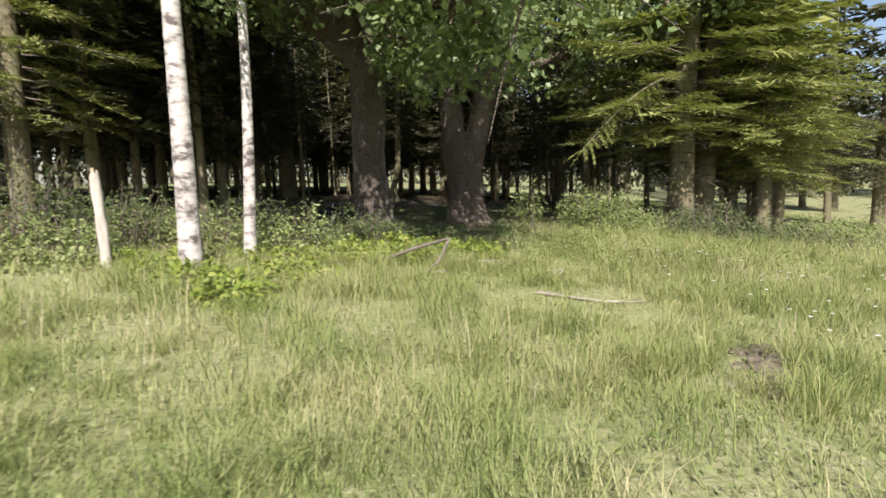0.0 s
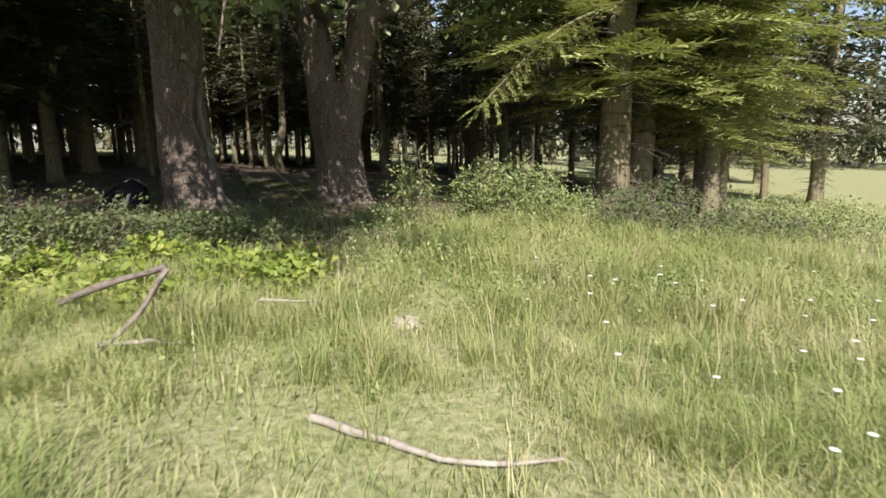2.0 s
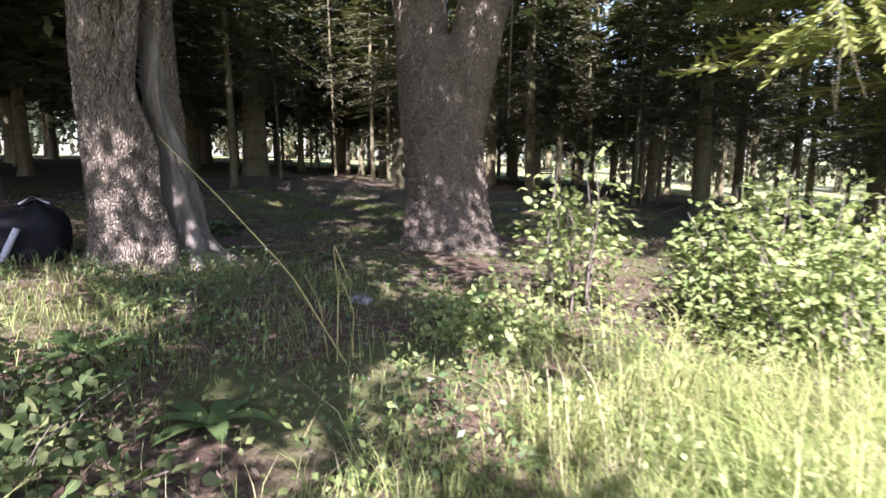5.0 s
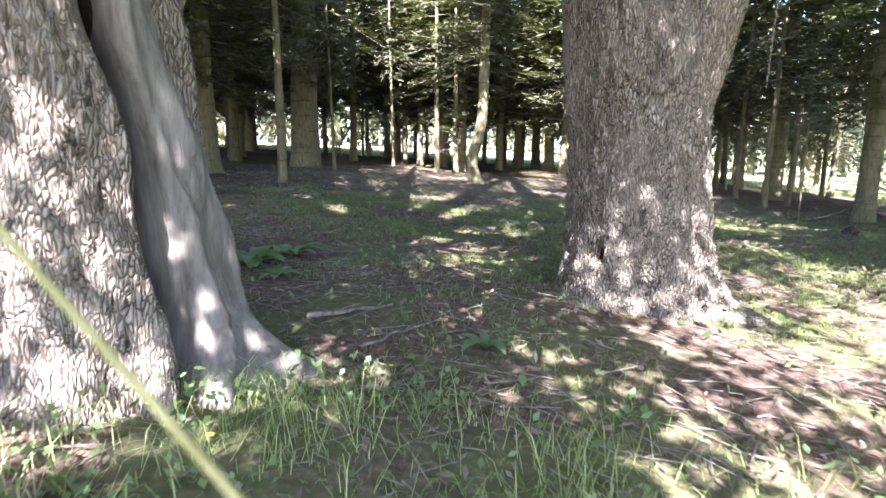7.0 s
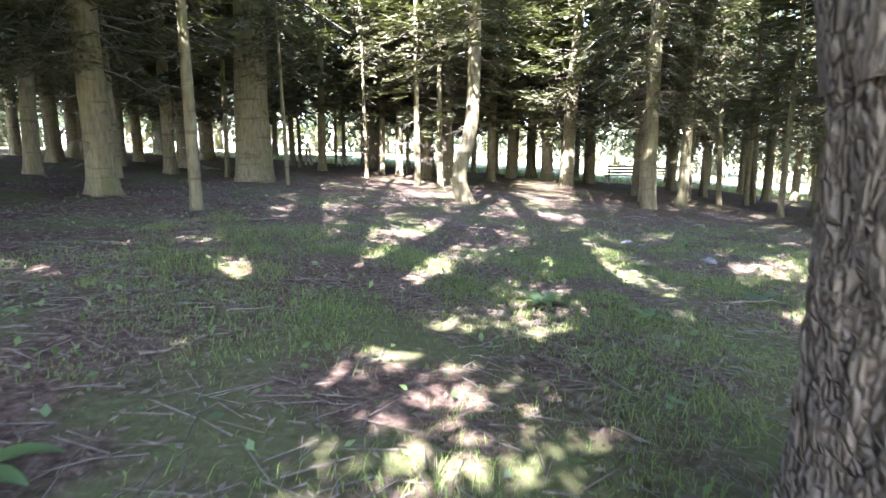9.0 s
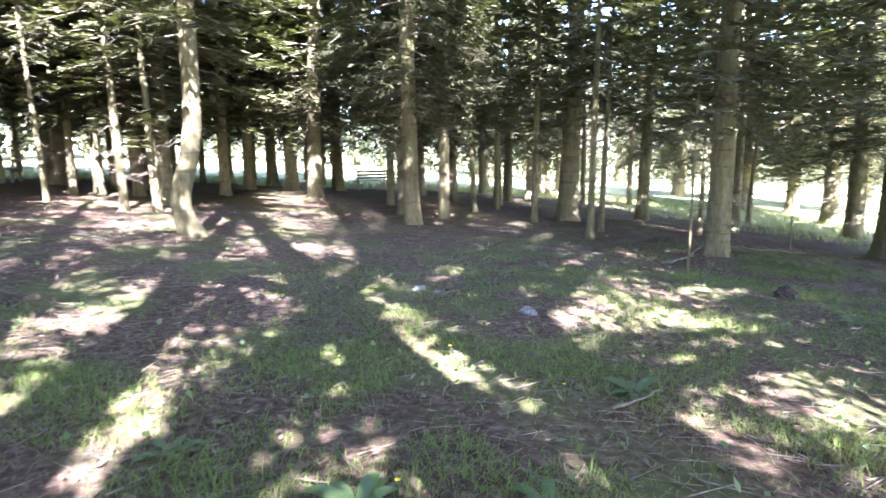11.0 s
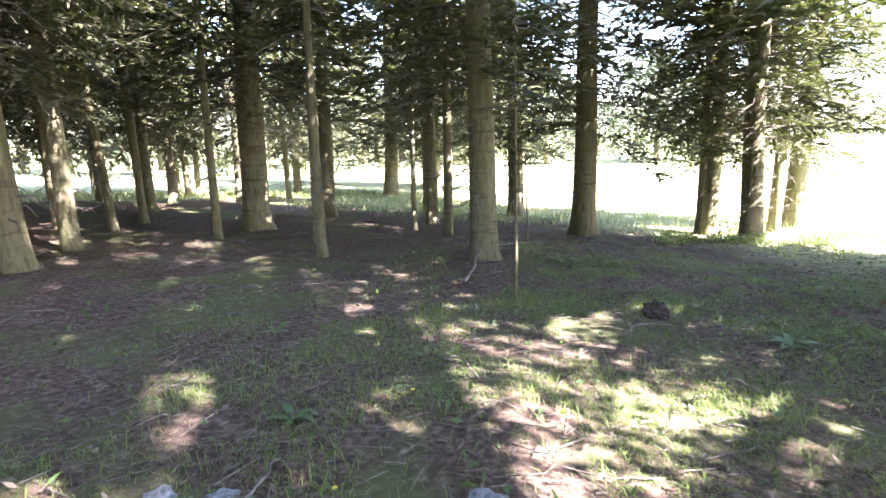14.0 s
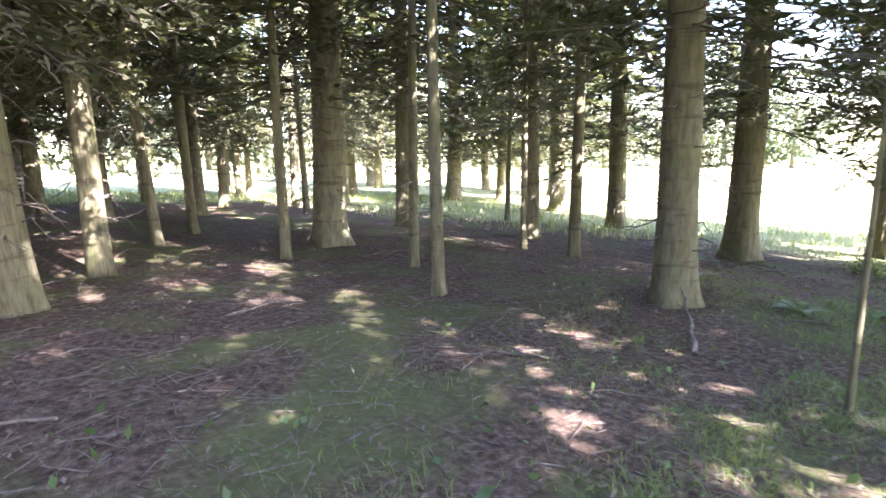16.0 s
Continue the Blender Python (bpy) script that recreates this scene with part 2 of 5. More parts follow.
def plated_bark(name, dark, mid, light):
    """Old bark broken into long plates by fissures painted dark, their shade included, scaly on each plate."""
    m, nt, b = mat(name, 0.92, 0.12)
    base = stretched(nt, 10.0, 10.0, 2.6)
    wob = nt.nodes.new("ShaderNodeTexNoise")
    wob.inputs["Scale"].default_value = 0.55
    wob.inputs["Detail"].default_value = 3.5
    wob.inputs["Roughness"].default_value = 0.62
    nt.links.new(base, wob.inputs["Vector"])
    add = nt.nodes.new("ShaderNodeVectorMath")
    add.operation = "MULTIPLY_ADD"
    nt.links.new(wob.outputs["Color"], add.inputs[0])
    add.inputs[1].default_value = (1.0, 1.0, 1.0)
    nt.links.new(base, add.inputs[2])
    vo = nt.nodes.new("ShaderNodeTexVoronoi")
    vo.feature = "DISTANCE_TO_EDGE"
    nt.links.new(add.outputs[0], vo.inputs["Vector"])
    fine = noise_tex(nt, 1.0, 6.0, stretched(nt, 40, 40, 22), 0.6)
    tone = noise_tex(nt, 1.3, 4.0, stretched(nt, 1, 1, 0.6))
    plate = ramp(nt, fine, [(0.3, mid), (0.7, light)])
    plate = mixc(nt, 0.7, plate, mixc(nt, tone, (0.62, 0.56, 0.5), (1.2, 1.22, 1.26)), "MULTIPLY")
    # Fissure colour holds naturally dark bark and the shade of the relief as well.
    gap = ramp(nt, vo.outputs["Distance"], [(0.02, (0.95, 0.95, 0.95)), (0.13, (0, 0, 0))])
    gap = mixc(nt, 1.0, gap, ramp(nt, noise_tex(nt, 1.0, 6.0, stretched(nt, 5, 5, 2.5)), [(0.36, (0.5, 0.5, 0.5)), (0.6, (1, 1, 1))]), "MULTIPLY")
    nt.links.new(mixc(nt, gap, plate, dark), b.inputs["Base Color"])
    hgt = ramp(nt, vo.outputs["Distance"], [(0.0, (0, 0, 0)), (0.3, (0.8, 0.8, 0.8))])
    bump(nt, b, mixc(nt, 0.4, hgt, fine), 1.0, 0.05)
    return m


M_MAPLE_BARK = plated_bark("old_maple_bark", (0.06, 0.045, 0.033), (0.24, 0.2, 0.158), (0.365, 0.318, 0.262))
M_FIR_BARK = bark_mat("fir_bark", (0.08, 0.07, 0.044), (0.165, 0.15, 0.092), (0.26, 0.24, 0.155), 20.0, 0.7, 0.4)
M_PALE_BARK = bark_mat("pale_fir_bark", (0.085, 0.076, 0.048), (0.18, 0.166, 0.103), (0.285, 0.265, 0.175), 20.0, 0.6, 0.35)
M_CORE = bark_mat("bare_heartwood", (0.06, 0.052, 0.045), (0.15, 0.135, 0.118), (0.26, 0.24, 0.215), 13.0, 0.0, 0.8)
# Near-black for split and burl hollow: the shade inside them put into colour.
M_SPLIT_SHADE = flat_mat("painted_hollow_shade", (0.012, 0.009, 0.007), (0.05, 0.037, 0.027), 18, 0.95, 0.8, 0.1)
M_STALK = flat_mat("yellowing_stem", (0.25, 0.22, 0.08), (0.43, 0.38, 0.17), 14, 0.7, 0.2)
m, nt, b = mat("birch_bark", 0.65, 0.3)
nb = noise_tex(nt, 1.0, 5.0, stretched(nt, 5, 5, 9))
nc = noise_tex(nt, 1.0, 4.0, stretched(nt, 9, 9, 3.2))
colb = ramp(nt, nb, [(0.38, (0.1, 0.085, 0.075)), (0.5, (0.42, 0.39, 0.35)), (0.68, (0.62, 0.595, 0.54))])
colb = mixc(nt, ramp(nt, nc, [(0.62, (0, 0, 0)), (0.7, (0.8, 0.8, 0.8))]), colb, (0.13, 0.12, 0.11))
nt.links.new(colb, b.inputs["Base Color"])
bump(nt, b, nb, 0.3, 0.01)
M_BIRCH = m
M_POST = bark_mat("pale_dry_post_wood", (0.25, 0.22, 0.18), (0.5, 0.46, 0.4), (0.68, 0.64, 0.58), 10.0, 0.0, 0.4)
M_WOOD = bark_mat("weathered_planks", (0.14, 0.12, 0.1), (0.3, 0.27, 0.23), (0.45, 0.42, 0.38), 7.0, 0.0, 0.3)
M_BLACK = flat_mat("black_fabric", (0.007, 0.007, 0.008), (0.018, 0.018, 0.02), 60, 0.8, 0.2, 0.12)
M_STRAP = flat_mat("grey_strap", (0.3, 0.3, 0.33), (0.5, 0.5, 0.54), 40, 0.45, 0.1, 0.5)
M_PAPER = flat_mat("crumpled_white_plastic", (0.06, 0.06, 0.065), (0.33, 0.33, 0.335), 34, 0.5, 0.5, 0.4)
M_EARTH = flat_mat("dry_grey_earth", (0.075, 0.058, 0.042), (0.21, 0.175, 0.135), 30, 0.95, 1.0)
M_STONE = flat_mat("pale_dusty_stone", (0.3, 0.25, 0.2), (0.5, 0.44, 0.37), 12, 0.95, 0.6)
M_SOIL = flat_mat("dark_molehill_soil", (0.035, 0.025, 0.02), (0.1, 0.075, 0.06), 25, 0.95, 0.9)


# ---- mesh builders ----
def mesh_of(name, V, F, material, smooth=False):
    """One mesh from arrays: V (n, 3), F (m, k)."""
    V, F = np.asarray(V, np.float32), np.asarray(F, np.int32)
    me = bpy.data.meshes.new(name)
    k = F.shape[1]
    me.vertices.add(len(V))
    me.vertices.foreach_set("co", V.ravel())
    me.loops.add(F.size)
    me.loops.foreach_set("vertex_index", F.ravel())
    me.polygons.add(len(F))
    me.polygons.foreach_set("loop_start", np.arange(0, F.size, k, dtype=np.int32))
    me.polygons.foreach_set("loop_total", np.full(len(F), k, np.int32))
    if smooth:
        me.polygons.foreach_set("use_smooth", np.ones(len(F), bool))
    me.update()
    me.validate()
    me.materials.append(material)
    return me


def part(name, me, parent=None, label=""):
    ob = new(name, me)
    if parent is not None:
        ob.parent = parent
    return tagged(ob, label)


def thing(name, label, category, at=(0, 0, 0), turn=0.0, group="", kind=""):
    """An empty at the base of a thing, to hold its parts."""
    ob = new(name)
    ob.empty_display_size = 0.2
    ob.matrix_basis = pose(*at, 0, 0, turn)
    return tagged(ob, label, category, group, kind)


def tube(points, radii, seg=10, twist=0.0, cap=True):
    """A tapered tube along points: quads."""
    P = np.asarray(points, float)
    n = len(P)
    T = np.gradient(P, axis=0)
    T /= np.linalg.norm(T, axis=1, keepdims=True) + 1e-9
    ref = np.array([1.0, 0, 0]) if abs(T[0, 0]) < 0.8 else np.array([0, 1.0, 0])
    A = np.cross(T, ref)
    A /= np.linalg.norm(A, axis=1, keepdims=True) + 1e-9
    B = np.cross(T, A)
    ang = np.linspace(0, 2 * np.pi, seg, endpoint=False) + twist
    R = np.asarray(radii, float)
    V = P[:, None, :] + R[:, None, None] * (np.cos(ang)[None, :, None] * A[:, None, :] + np.sin(ang)[None, :, None] * B[:, None, :])
    V = V.reshape(-1, 3)
    i, j = np.meshgrid(np.arange(n - 1), np.arange(seg), indexing="ij")
    a, b2 = i * seg + j, i * seg + (j + 1) % seg
    F = np.stack([a, b2, b2 + seg, a + seg], -1).reshape(-1, 4)
    return V, F


def join(chunks):
    """Joins (V, F) pieces of equal face size."""
    Vs, Fs, o = [], [], 0
    for V, F in chunks:
        Vs.append(V)
        Fs.append(np.asarray(F) + o)
        o += len(V)
    return np.concatenate(Vs), np.concatenate(Fs)


def box_vf(sx, sy, sz, at=(0, 0, 0), rz=0.0, rx=0.0, bev=0.006):
    """A board with chamfered long edges, as quads."""
    h = np.array([sx, sy, sz]) / 2
    ring = [(-h[1], -h[2] + bev), (-h[1] + bev, -h[2]), (h[1] - bev, -h[2]), (h[1], -h[2] + bev), (h[1], h[2] - bev), (h[1] - bev, h[2]), (-h[1] + bev, h[2]), (-h[1], h[2] - bev)]
    V = np.array([(x, y, z) for x in (-h[0], h[0]) for y, z in ring])
    F = [(i, (i + 1) % 8, 8 + (i + 1) % 8, 8 + i) for i in range(8)]
    F += [(7, 6, 1, 0), (6, 5, 2, 1), (5, 4, 3, 2), (8, 9, 14, 15), (9, 10, 13, 14), (10, 11, 12, 13)]
    m3 = np.array(Euler((rx, 0, rz)).to_matrix())
    return V @ m3.T + np.array(at), np.array(F)


def cards(P, D, N, L, W):
    """Leaf-shaped quads (a kite each) at P, along D, facing N, long L, wide W."""
    D = D / (np.linalg.norm(D, axis=1, keepdims=True) + 1e-9)
    S = np.cross(D, N)
    S /= np.linalg.norm(S, axis=1, keepdims=True) + 1e-9
    L, W = np.asarray(L)[:, None], np.asarray(W)[:, None]
    up = np.cross(S, D)
    a, c = P, P + D * L
    b1 = P + D * L * 0.45 + S * W / 2 + up * W * 0.12
    b2 = P + D * L * 0.45 - S * W / 2 + up * W * 0.12
    V = np.stack([a, b1, c, b2], 1).reshape(-1, 3)
    F = np.arange(len(V)).reshape(-1, 4)
    return V, F


def rand_dirs(n, up=0.0):
    v = rng.normal(size=(n, 3))
    v[:, 2] += up
    return v / np.linalg.norm(v, axis=1, keepdims=True)


def leaves(P, D, N, L, W):
    """Oval leaves folded along the rib: six points and four triangles each."""
    D = D / np.linalg.norm(D, axis=1, keepdims=True)
    S = np.cross(D, N)
    S /= np.linalg.norm(S, axis=1, keepdims=True) + 1e-9
    U = np.cross(S, D)
    L, W = np.asarray(L)[:, None], np.asarray(W)[:, None]
    pts = [P, P + D * L * 0.32 + S * W * 0.46 + U * W * 0.16, P + D * L * 0.32 - S * W * 0.46 + U * W * 0.16, P + D * L * 0.72 + S * W * 0.34 + U * W * 0.06, P + D * L * 0.72 - S * W * 0.34 + U * W * 0.06, P + D * L - U * L * 0.12]
    V = np.stack(pts, 1).reshape(-1, 3)
    b6 = np.arange(len(P))[:, None] * 6
    return V, np.concatenate([b6 + [0, 1, 2], b6 + [1, 3, 2], b6 + [2, 3, 4], b6 + [3, 5, 4]])


def blades(x, y, h, w, lean=0.5):
    """Bent grass blades on the ground: a quad and a tip, five points each, as triangles."""
    n = len(x)
    z = ground_z(x, y) - 0.01
    a = rng.uniform(0, 2 * np.pi, n)
    d = np.stack([np.cos(a), np.sin(a)], 1)
    s = np.stack([-d[:, 1], d[:, 0]], 1)
    k = lean * rng.uniform(0.2, 1.0, n) * h
    P = np.stack([x, y, z], 1)

    def pt(f, off, wid, sign):
        q = P.copy()
        q[:, :2] += d * (k * off)[:, None] + s * (sign * wid * w)[:, None]
        q[:, 2] += h * f
        return q

    V = np.stack([pt(0, 0, 0.5, 1), pt(0, 0, 0.5, -1), pt(0.6, 0.35, 0.4, -1), pt(0.6, 0.35, 0.4, 1), pt(1.0 - 0.15 * lean, 1.0, 0, 0)], 1).reshape(-1, 3)
    base = np.arange(n)[:, None] * 5
    F = np.concatenate([base + [0, 1, 2], base + [0, 2, 3], base + [3, 2, 4]], 0)
    return V, F


# ---- ground: one sheet to the horizon ----
def axis(lo, hi, step, far):
    mid_ = np.arange(lo, hi + 1e-6, step)
    out = np.geomspace(1.0, far, 26)
    return np.concatenate([lo - out[::-1], mid_, hi + out])


gx, gy = axis(-16, 22, 0.3, 900), axis(-6, 48, 0.3, 900)
GX, GY = np.meshgrid(gx, gy)
fine_ = 0.012 * np.sin(5.1 * GX + 2 * np.sin(3.3 * GY)) * np.sin(4.7 * GY + 1.7 * np.sin(2.9 * GX))
GZ = ground_z(GX, GY) + fine_ * ((np.abs(GX) < 22) & (np.abs(GY) < 50))
i, j = np.meshgrid(np.arange(len(gy) - 1), np.arange(len(gx) - 1), indexing="ij")
a = i * len(gx) + j
ground = part("ground", mesh_of("ground", np.stack([GX, GY, GZ], -1).reshape(-1, 3), np.stack([a, a + 1, a + len(gx) + 1, a + len(gx)], -1).reshape(-1, 4), M_GROUND, True))
tagged(ground, "grassy meadow ground turning to brown needle litter under the trees", "ground", kind="structure")


# ---- conifers ----
def conifer_meshes(tag, h, r, base, reach, needles, bark, dead=26, droop=0.35, density=1.0, bend=0.0, top_from=8.0, seed=1, sprays=3):
    """Trunk, crown and dead twigs of one fir; the base stands at the origin."""
    g = np.random.default_rng(seed)
    zz = np.concatenate([np.linspace(-0.15, 1.0, 9), np.linspace(1.3, h, 24)])
    wob = 0.02 * h / 10
    cx = wob * np.sin(zz * 0.6 + seed) + bend * np.exp(-((zz - 0.6) / 0.7) ** 2) - bend
    cy = wob * np.cos(zz * 0.47 + seed * 2)
    cx, cy = cx - np.interp(0, zz, cx), cy - np.interp(0, zz, cy)
    rad = r * np.clip(1 - zz / h, 0.01, 1) ** 0.75 + r * 0.36 * np.exp(-np.maximum(zz + 0.1, 0) / (0.9 * r + 0.05))
    V, F = tube(np.stack([cx, cy, zz], 1), rad, 16)
    ang = np.arctan2(V[:, 1] - np.repeat(cy, 16), V[:, 0] - np.repeat(cx, 16))
    low = np.exp(-np.maximum(V[:, 2], 0) / 0.22)
    k = 1 + 0.22 * low * np.sin(4 * ang + seed) + 0.03 * np.sin(3 * ang + 2 * V[:, 2])
    C = np.stack([np.repeat(cx, 16), np.repeat(cy, 16)], 1)
    V[:, :2] = C + (V[:, :2] - C) * k[:, None]
    trunk = mesh_of("trunk", V, F, bark, True)
    # dead twigs in whorls on the bare part
    chunks = []
    for _ in range(dead):
        z = g.uniform(0.6, base + 2.0)
        a_ = g.uniform(0, 2 * np.pi)
        ln = g.uniform(0.12, 0.9) * (0.6 + 0.4 * z / base) * min(1.0, r / 0.12 + 0.3)
        t_ = np.linspace(0, 1, 5)
        o = np.array([np.interp(z, zz, cx), np.interp(z, zz, cy), z])
        rr = np.interp(z, zz, rad) * 0.8
        d = np.array([np.cos(a_), np.sin(a_), 0])
        pts = o + d * (rr + ln * t_)[:, None] + np.array([0, 0, 1.0]) * (-0.35 * ln * t_ ** 2 + 0.04 * np.sin(7 * t_ + a_))[:, None]
        chunks.append(tube(pts, np.linspace(0.011, 0.003, 5) * (0.6 + r * 2), 3))
        if ln > 0.4:
            for s_ in (0.45, 0.7):
                q = pts[int(s_ * 4)]
                d2 = np.array([np.cos(a_ + g.choice([-0.8, 0.8])), np.sin(a_ + 0.6), -0.3])
                chunks.append(tube(q + d2 * (np.linspace(0, ln * 0.45, 3))[:, None], np.linspace(0.005, 0.002, 3), 3))
    twigs = mesh_of("twig_growth", *join(chunks), M_TWIG)
    # green boughs: fine sprays low down, plainer ones above, loose ones at the top
    Ps, Ds, Ns, Ls, Ws, limbs = [], [], [], [], [], []

    def lay(p, d, n_, l, w):
        Ps.append(p), Ds.append(d), Ns.append(n_), Ls.append(l), Ws.append(w)

    up = np.array([0, 0, 1.0])
    z = base
    while z < h - 0.3:
        u = (z - base) / (h - base)
        zone = 0 if z < top_from else 1 if z < 8.8 else 2
        length = reach * (0.6 + 0.4 * min(1, u * 6)) * (1 - u) ** 0.7 + 0.3
        nb_ = max(4, int((6.5, 6.0, 5.0)[zone] * density * (1 - 0.4 * u)))
        for kb in range(nb_):
            a_ = 2 * np.pi * (kb + g.uniform(-0.3, 0.3)) / nb_ + z * 2.4
            ln = length * g.uniform(0.55, 1.1)
            zb = z + g.uniform(-0.25, 0.25)
            t_ = np.arange((0.25, 0.15, 0.1)[zone] * ln, ln, (0.16, 0.17, 0.34)[zone])
            if len(t_) < 2:
                continue
            s_ = t_ / ln
            k1 = len(t_)
            o = np.array([np.interp(zb, zz, cx), np.interp(zb, zz, cy), zb])
            d = np.array([np.cos(a_), np.sin(a_), 0])
            side = np.array([-d[1], d[0], 0])
            dr = droop * g.uniform(0.3, 1.7)
            sag = lambda s: (0.12 * s - dr * s ** 1.6 + 0.45 * dr * np.maximum(s - 0.6, 0)) * ln
            pts = o + d * t_[:, None] + up * sag(s_)[:, None] + side * (0.06 * ln * np.sin(3 * s_ + kb))[:, None]
            if zone == 0 or kb % 6 == 0:
                tl = np.linspace(0, 1, 4)
                lp = o + d * (ln * tl)[:, None] + up * sag(tl)[:, None]
                limbs.append(tube(lp, np.linspace(0.018, 0.004, 4) * (0.5 + ln / 3), 3))
            for sg in (-1, 1):
                tw = np.minimum((0.42 * ln * (1 - s_) ** 0.7 + 0.14) * g.uniform(0.6, 1.15, k1), (0.62, 0.65, 0.95)[zone])
                dd = d * 0.75 + side * sg * g.uniform(0.55, 1.0, (k1, 1)) + up * g.uniform(-0.45, 0.12, (k1, 1))
                nn = up + g.normal(0, 0.35, (k1, 3))
                lay(pts, dd, nn, tw, np.full(k1, (0.06, 0.15, 0.42)[zone]) * g.uniform(0.7, 1.3, k1))
                un = dd / np.linalg.norm(dd, axis=1, keepdims=True)
                off = np.cross(un, nn)
                off /= np.linalg.norm(off, axis=1, keepdims=True)
                shoots = (np.linspace(0.12, 0.86, sprays), (0.4,), ())[zone]
                for q, f_ in enumerate(shoots):
                    sd = (-1, 1)[(q + (sg > 0)) % 2]
                    lay(pts + un * (tw * f_)[:, None], un * 0.75 + off * sd * 0.75 + up * g.uniform(-0.1, 0.3, (k1, 1)) + g.normal(0, 0.14, un.shape), nn,
                        tw * (0.5 if zone else 0.5 - 0.2 * f_) * g.uniform(0.7, 1.25, k1), np.full(k1, 0.14 if zone else 0.07 if sprays < 5 else 0.045))
        z += (g.uniform(0.3, 0.42), g.uniform(0.4, 0.52), g.uniform(0.5, 0.7))[zone]
    crown = mesh_of("crown", *cards(np.concatenate(Ps), np.concatenate(Ds), np.concatenate(Ns), np.concatenate(Ls), np.concatenate(Ws)), needles)
    boughs = mesh_of("bough_frame", *join(limbs), M_TWIG)
    return trunk, twigs, crown, boughs


def conifer(meshes, label, at, turn, group, name="fir_tree"):
    ob = thing(name, label, "tree", at, turn, group)
    for nm, me in zip(("trunk", "twig_growth", "crown", "bough_frame"), meshes):
        tagged(part(nm, me, ob), kind="stuff" if nm in ("twig_growth", "bough_frame") else "")
    return ob


KINDS = {
    "tall": conifer_meshes("tall", 17, 0.24, 2.4, 3.0, M_NEEDLE, M_FIR_BARK, 60, 0.5, 1.0, 0, 5.0, 3),
    "full": conifer_meshes("full", 15, 0.22, 2.2, 2.6, M_NEEDLE, M_FIR_BARK, 34, 0.55, 1.0, 0, 4.2, 5),
    "bare": conifer_meshes("bare", 17, 0.22, 3.0, 2.7, M_NEEDLE, M_PALE_BARK, 80, 0.5, 1.0, 0, 5.4, 8),
    "thin": conifer_meshes("thin", 9, 0.075, 3.0, 1.1, M_NEEDLE, M_FIR_BARK, 44, 0.4, 0.7, 0, 6.5, 11),
    "bent": conifer_meshes("bent", 14, 0.17, 3.4, 1.9, M_NEEDLE, M_FIR_BARK, 20, 0.4, 1.0, 0.28, 6.5, 14),
    "big": conifer_meshes("big", 20, 0.46, 3.3, 3.0, M_NEEDLE, M_FIR_BARK, 44, 0.5, 1.05, 0, 5.5, 17),
    "edge": conifer_meshes("edge", 16, 0.3, 2.7, 4.0, M_NEEDLE_SUN, M_FIR_BARK, 60, 0.34, 0.95, 0, 6.0, 21, 6),
    "back": conifer_meshes("back", 16, 0.15, 2.5, 2.7, M_NEEDLE, M_FIR_BARK, 14, 0.5, 1.1, 0, 0.0, 25),
}
LABELS = {
    "tall": "tall fir with bare lower trunk and dark drooping boughs",
    "full": "fir with low drooping dark green boughs",
    "bare": "pale-barked fir with many dead twigs on its bare trunk",
    "thin": "slender young fir with pale thin trunk and dead twigs",
    "bent": "fir with a trunk bent at its foot",
    "big": "very thick old fir standing on the brown needle floor",
    "back": "dark dense fir deep in the wood",
    "edge": "sunlit fir at the wood's edge with wide yellow-green boughs",
}
MASTERS = {}


def plant(kind, x, y, s=1.0, sz=1.0, turn=None, lean=(0.0, 0.0), group="firs of the wood"):
    t = rng.uniform(0, 360) if turn is None else turn
    m4 = pose(x, y, gz(x, y), lean[0], lean[1], 0) @ pose(0, 0, 0, 0, 0, t) @ Matrix.Diagonal((s, s, sz, 1))
    if kind not in MASTERS:
        ob = MASTERS[kind] = conifer(KINDS[kind], LABELS[kind], (0, 0, 0), 0, group)
        ob.matrix_basis = m4
        return ob
    src = MASTERS[kind]
    keep_ = src.matrix_basis.copy()
    src.matrix_basis = Matrix.Identity(4)
    ob = copy_thing(src, m4)
    src.matrix_basis = keep_
    return ob


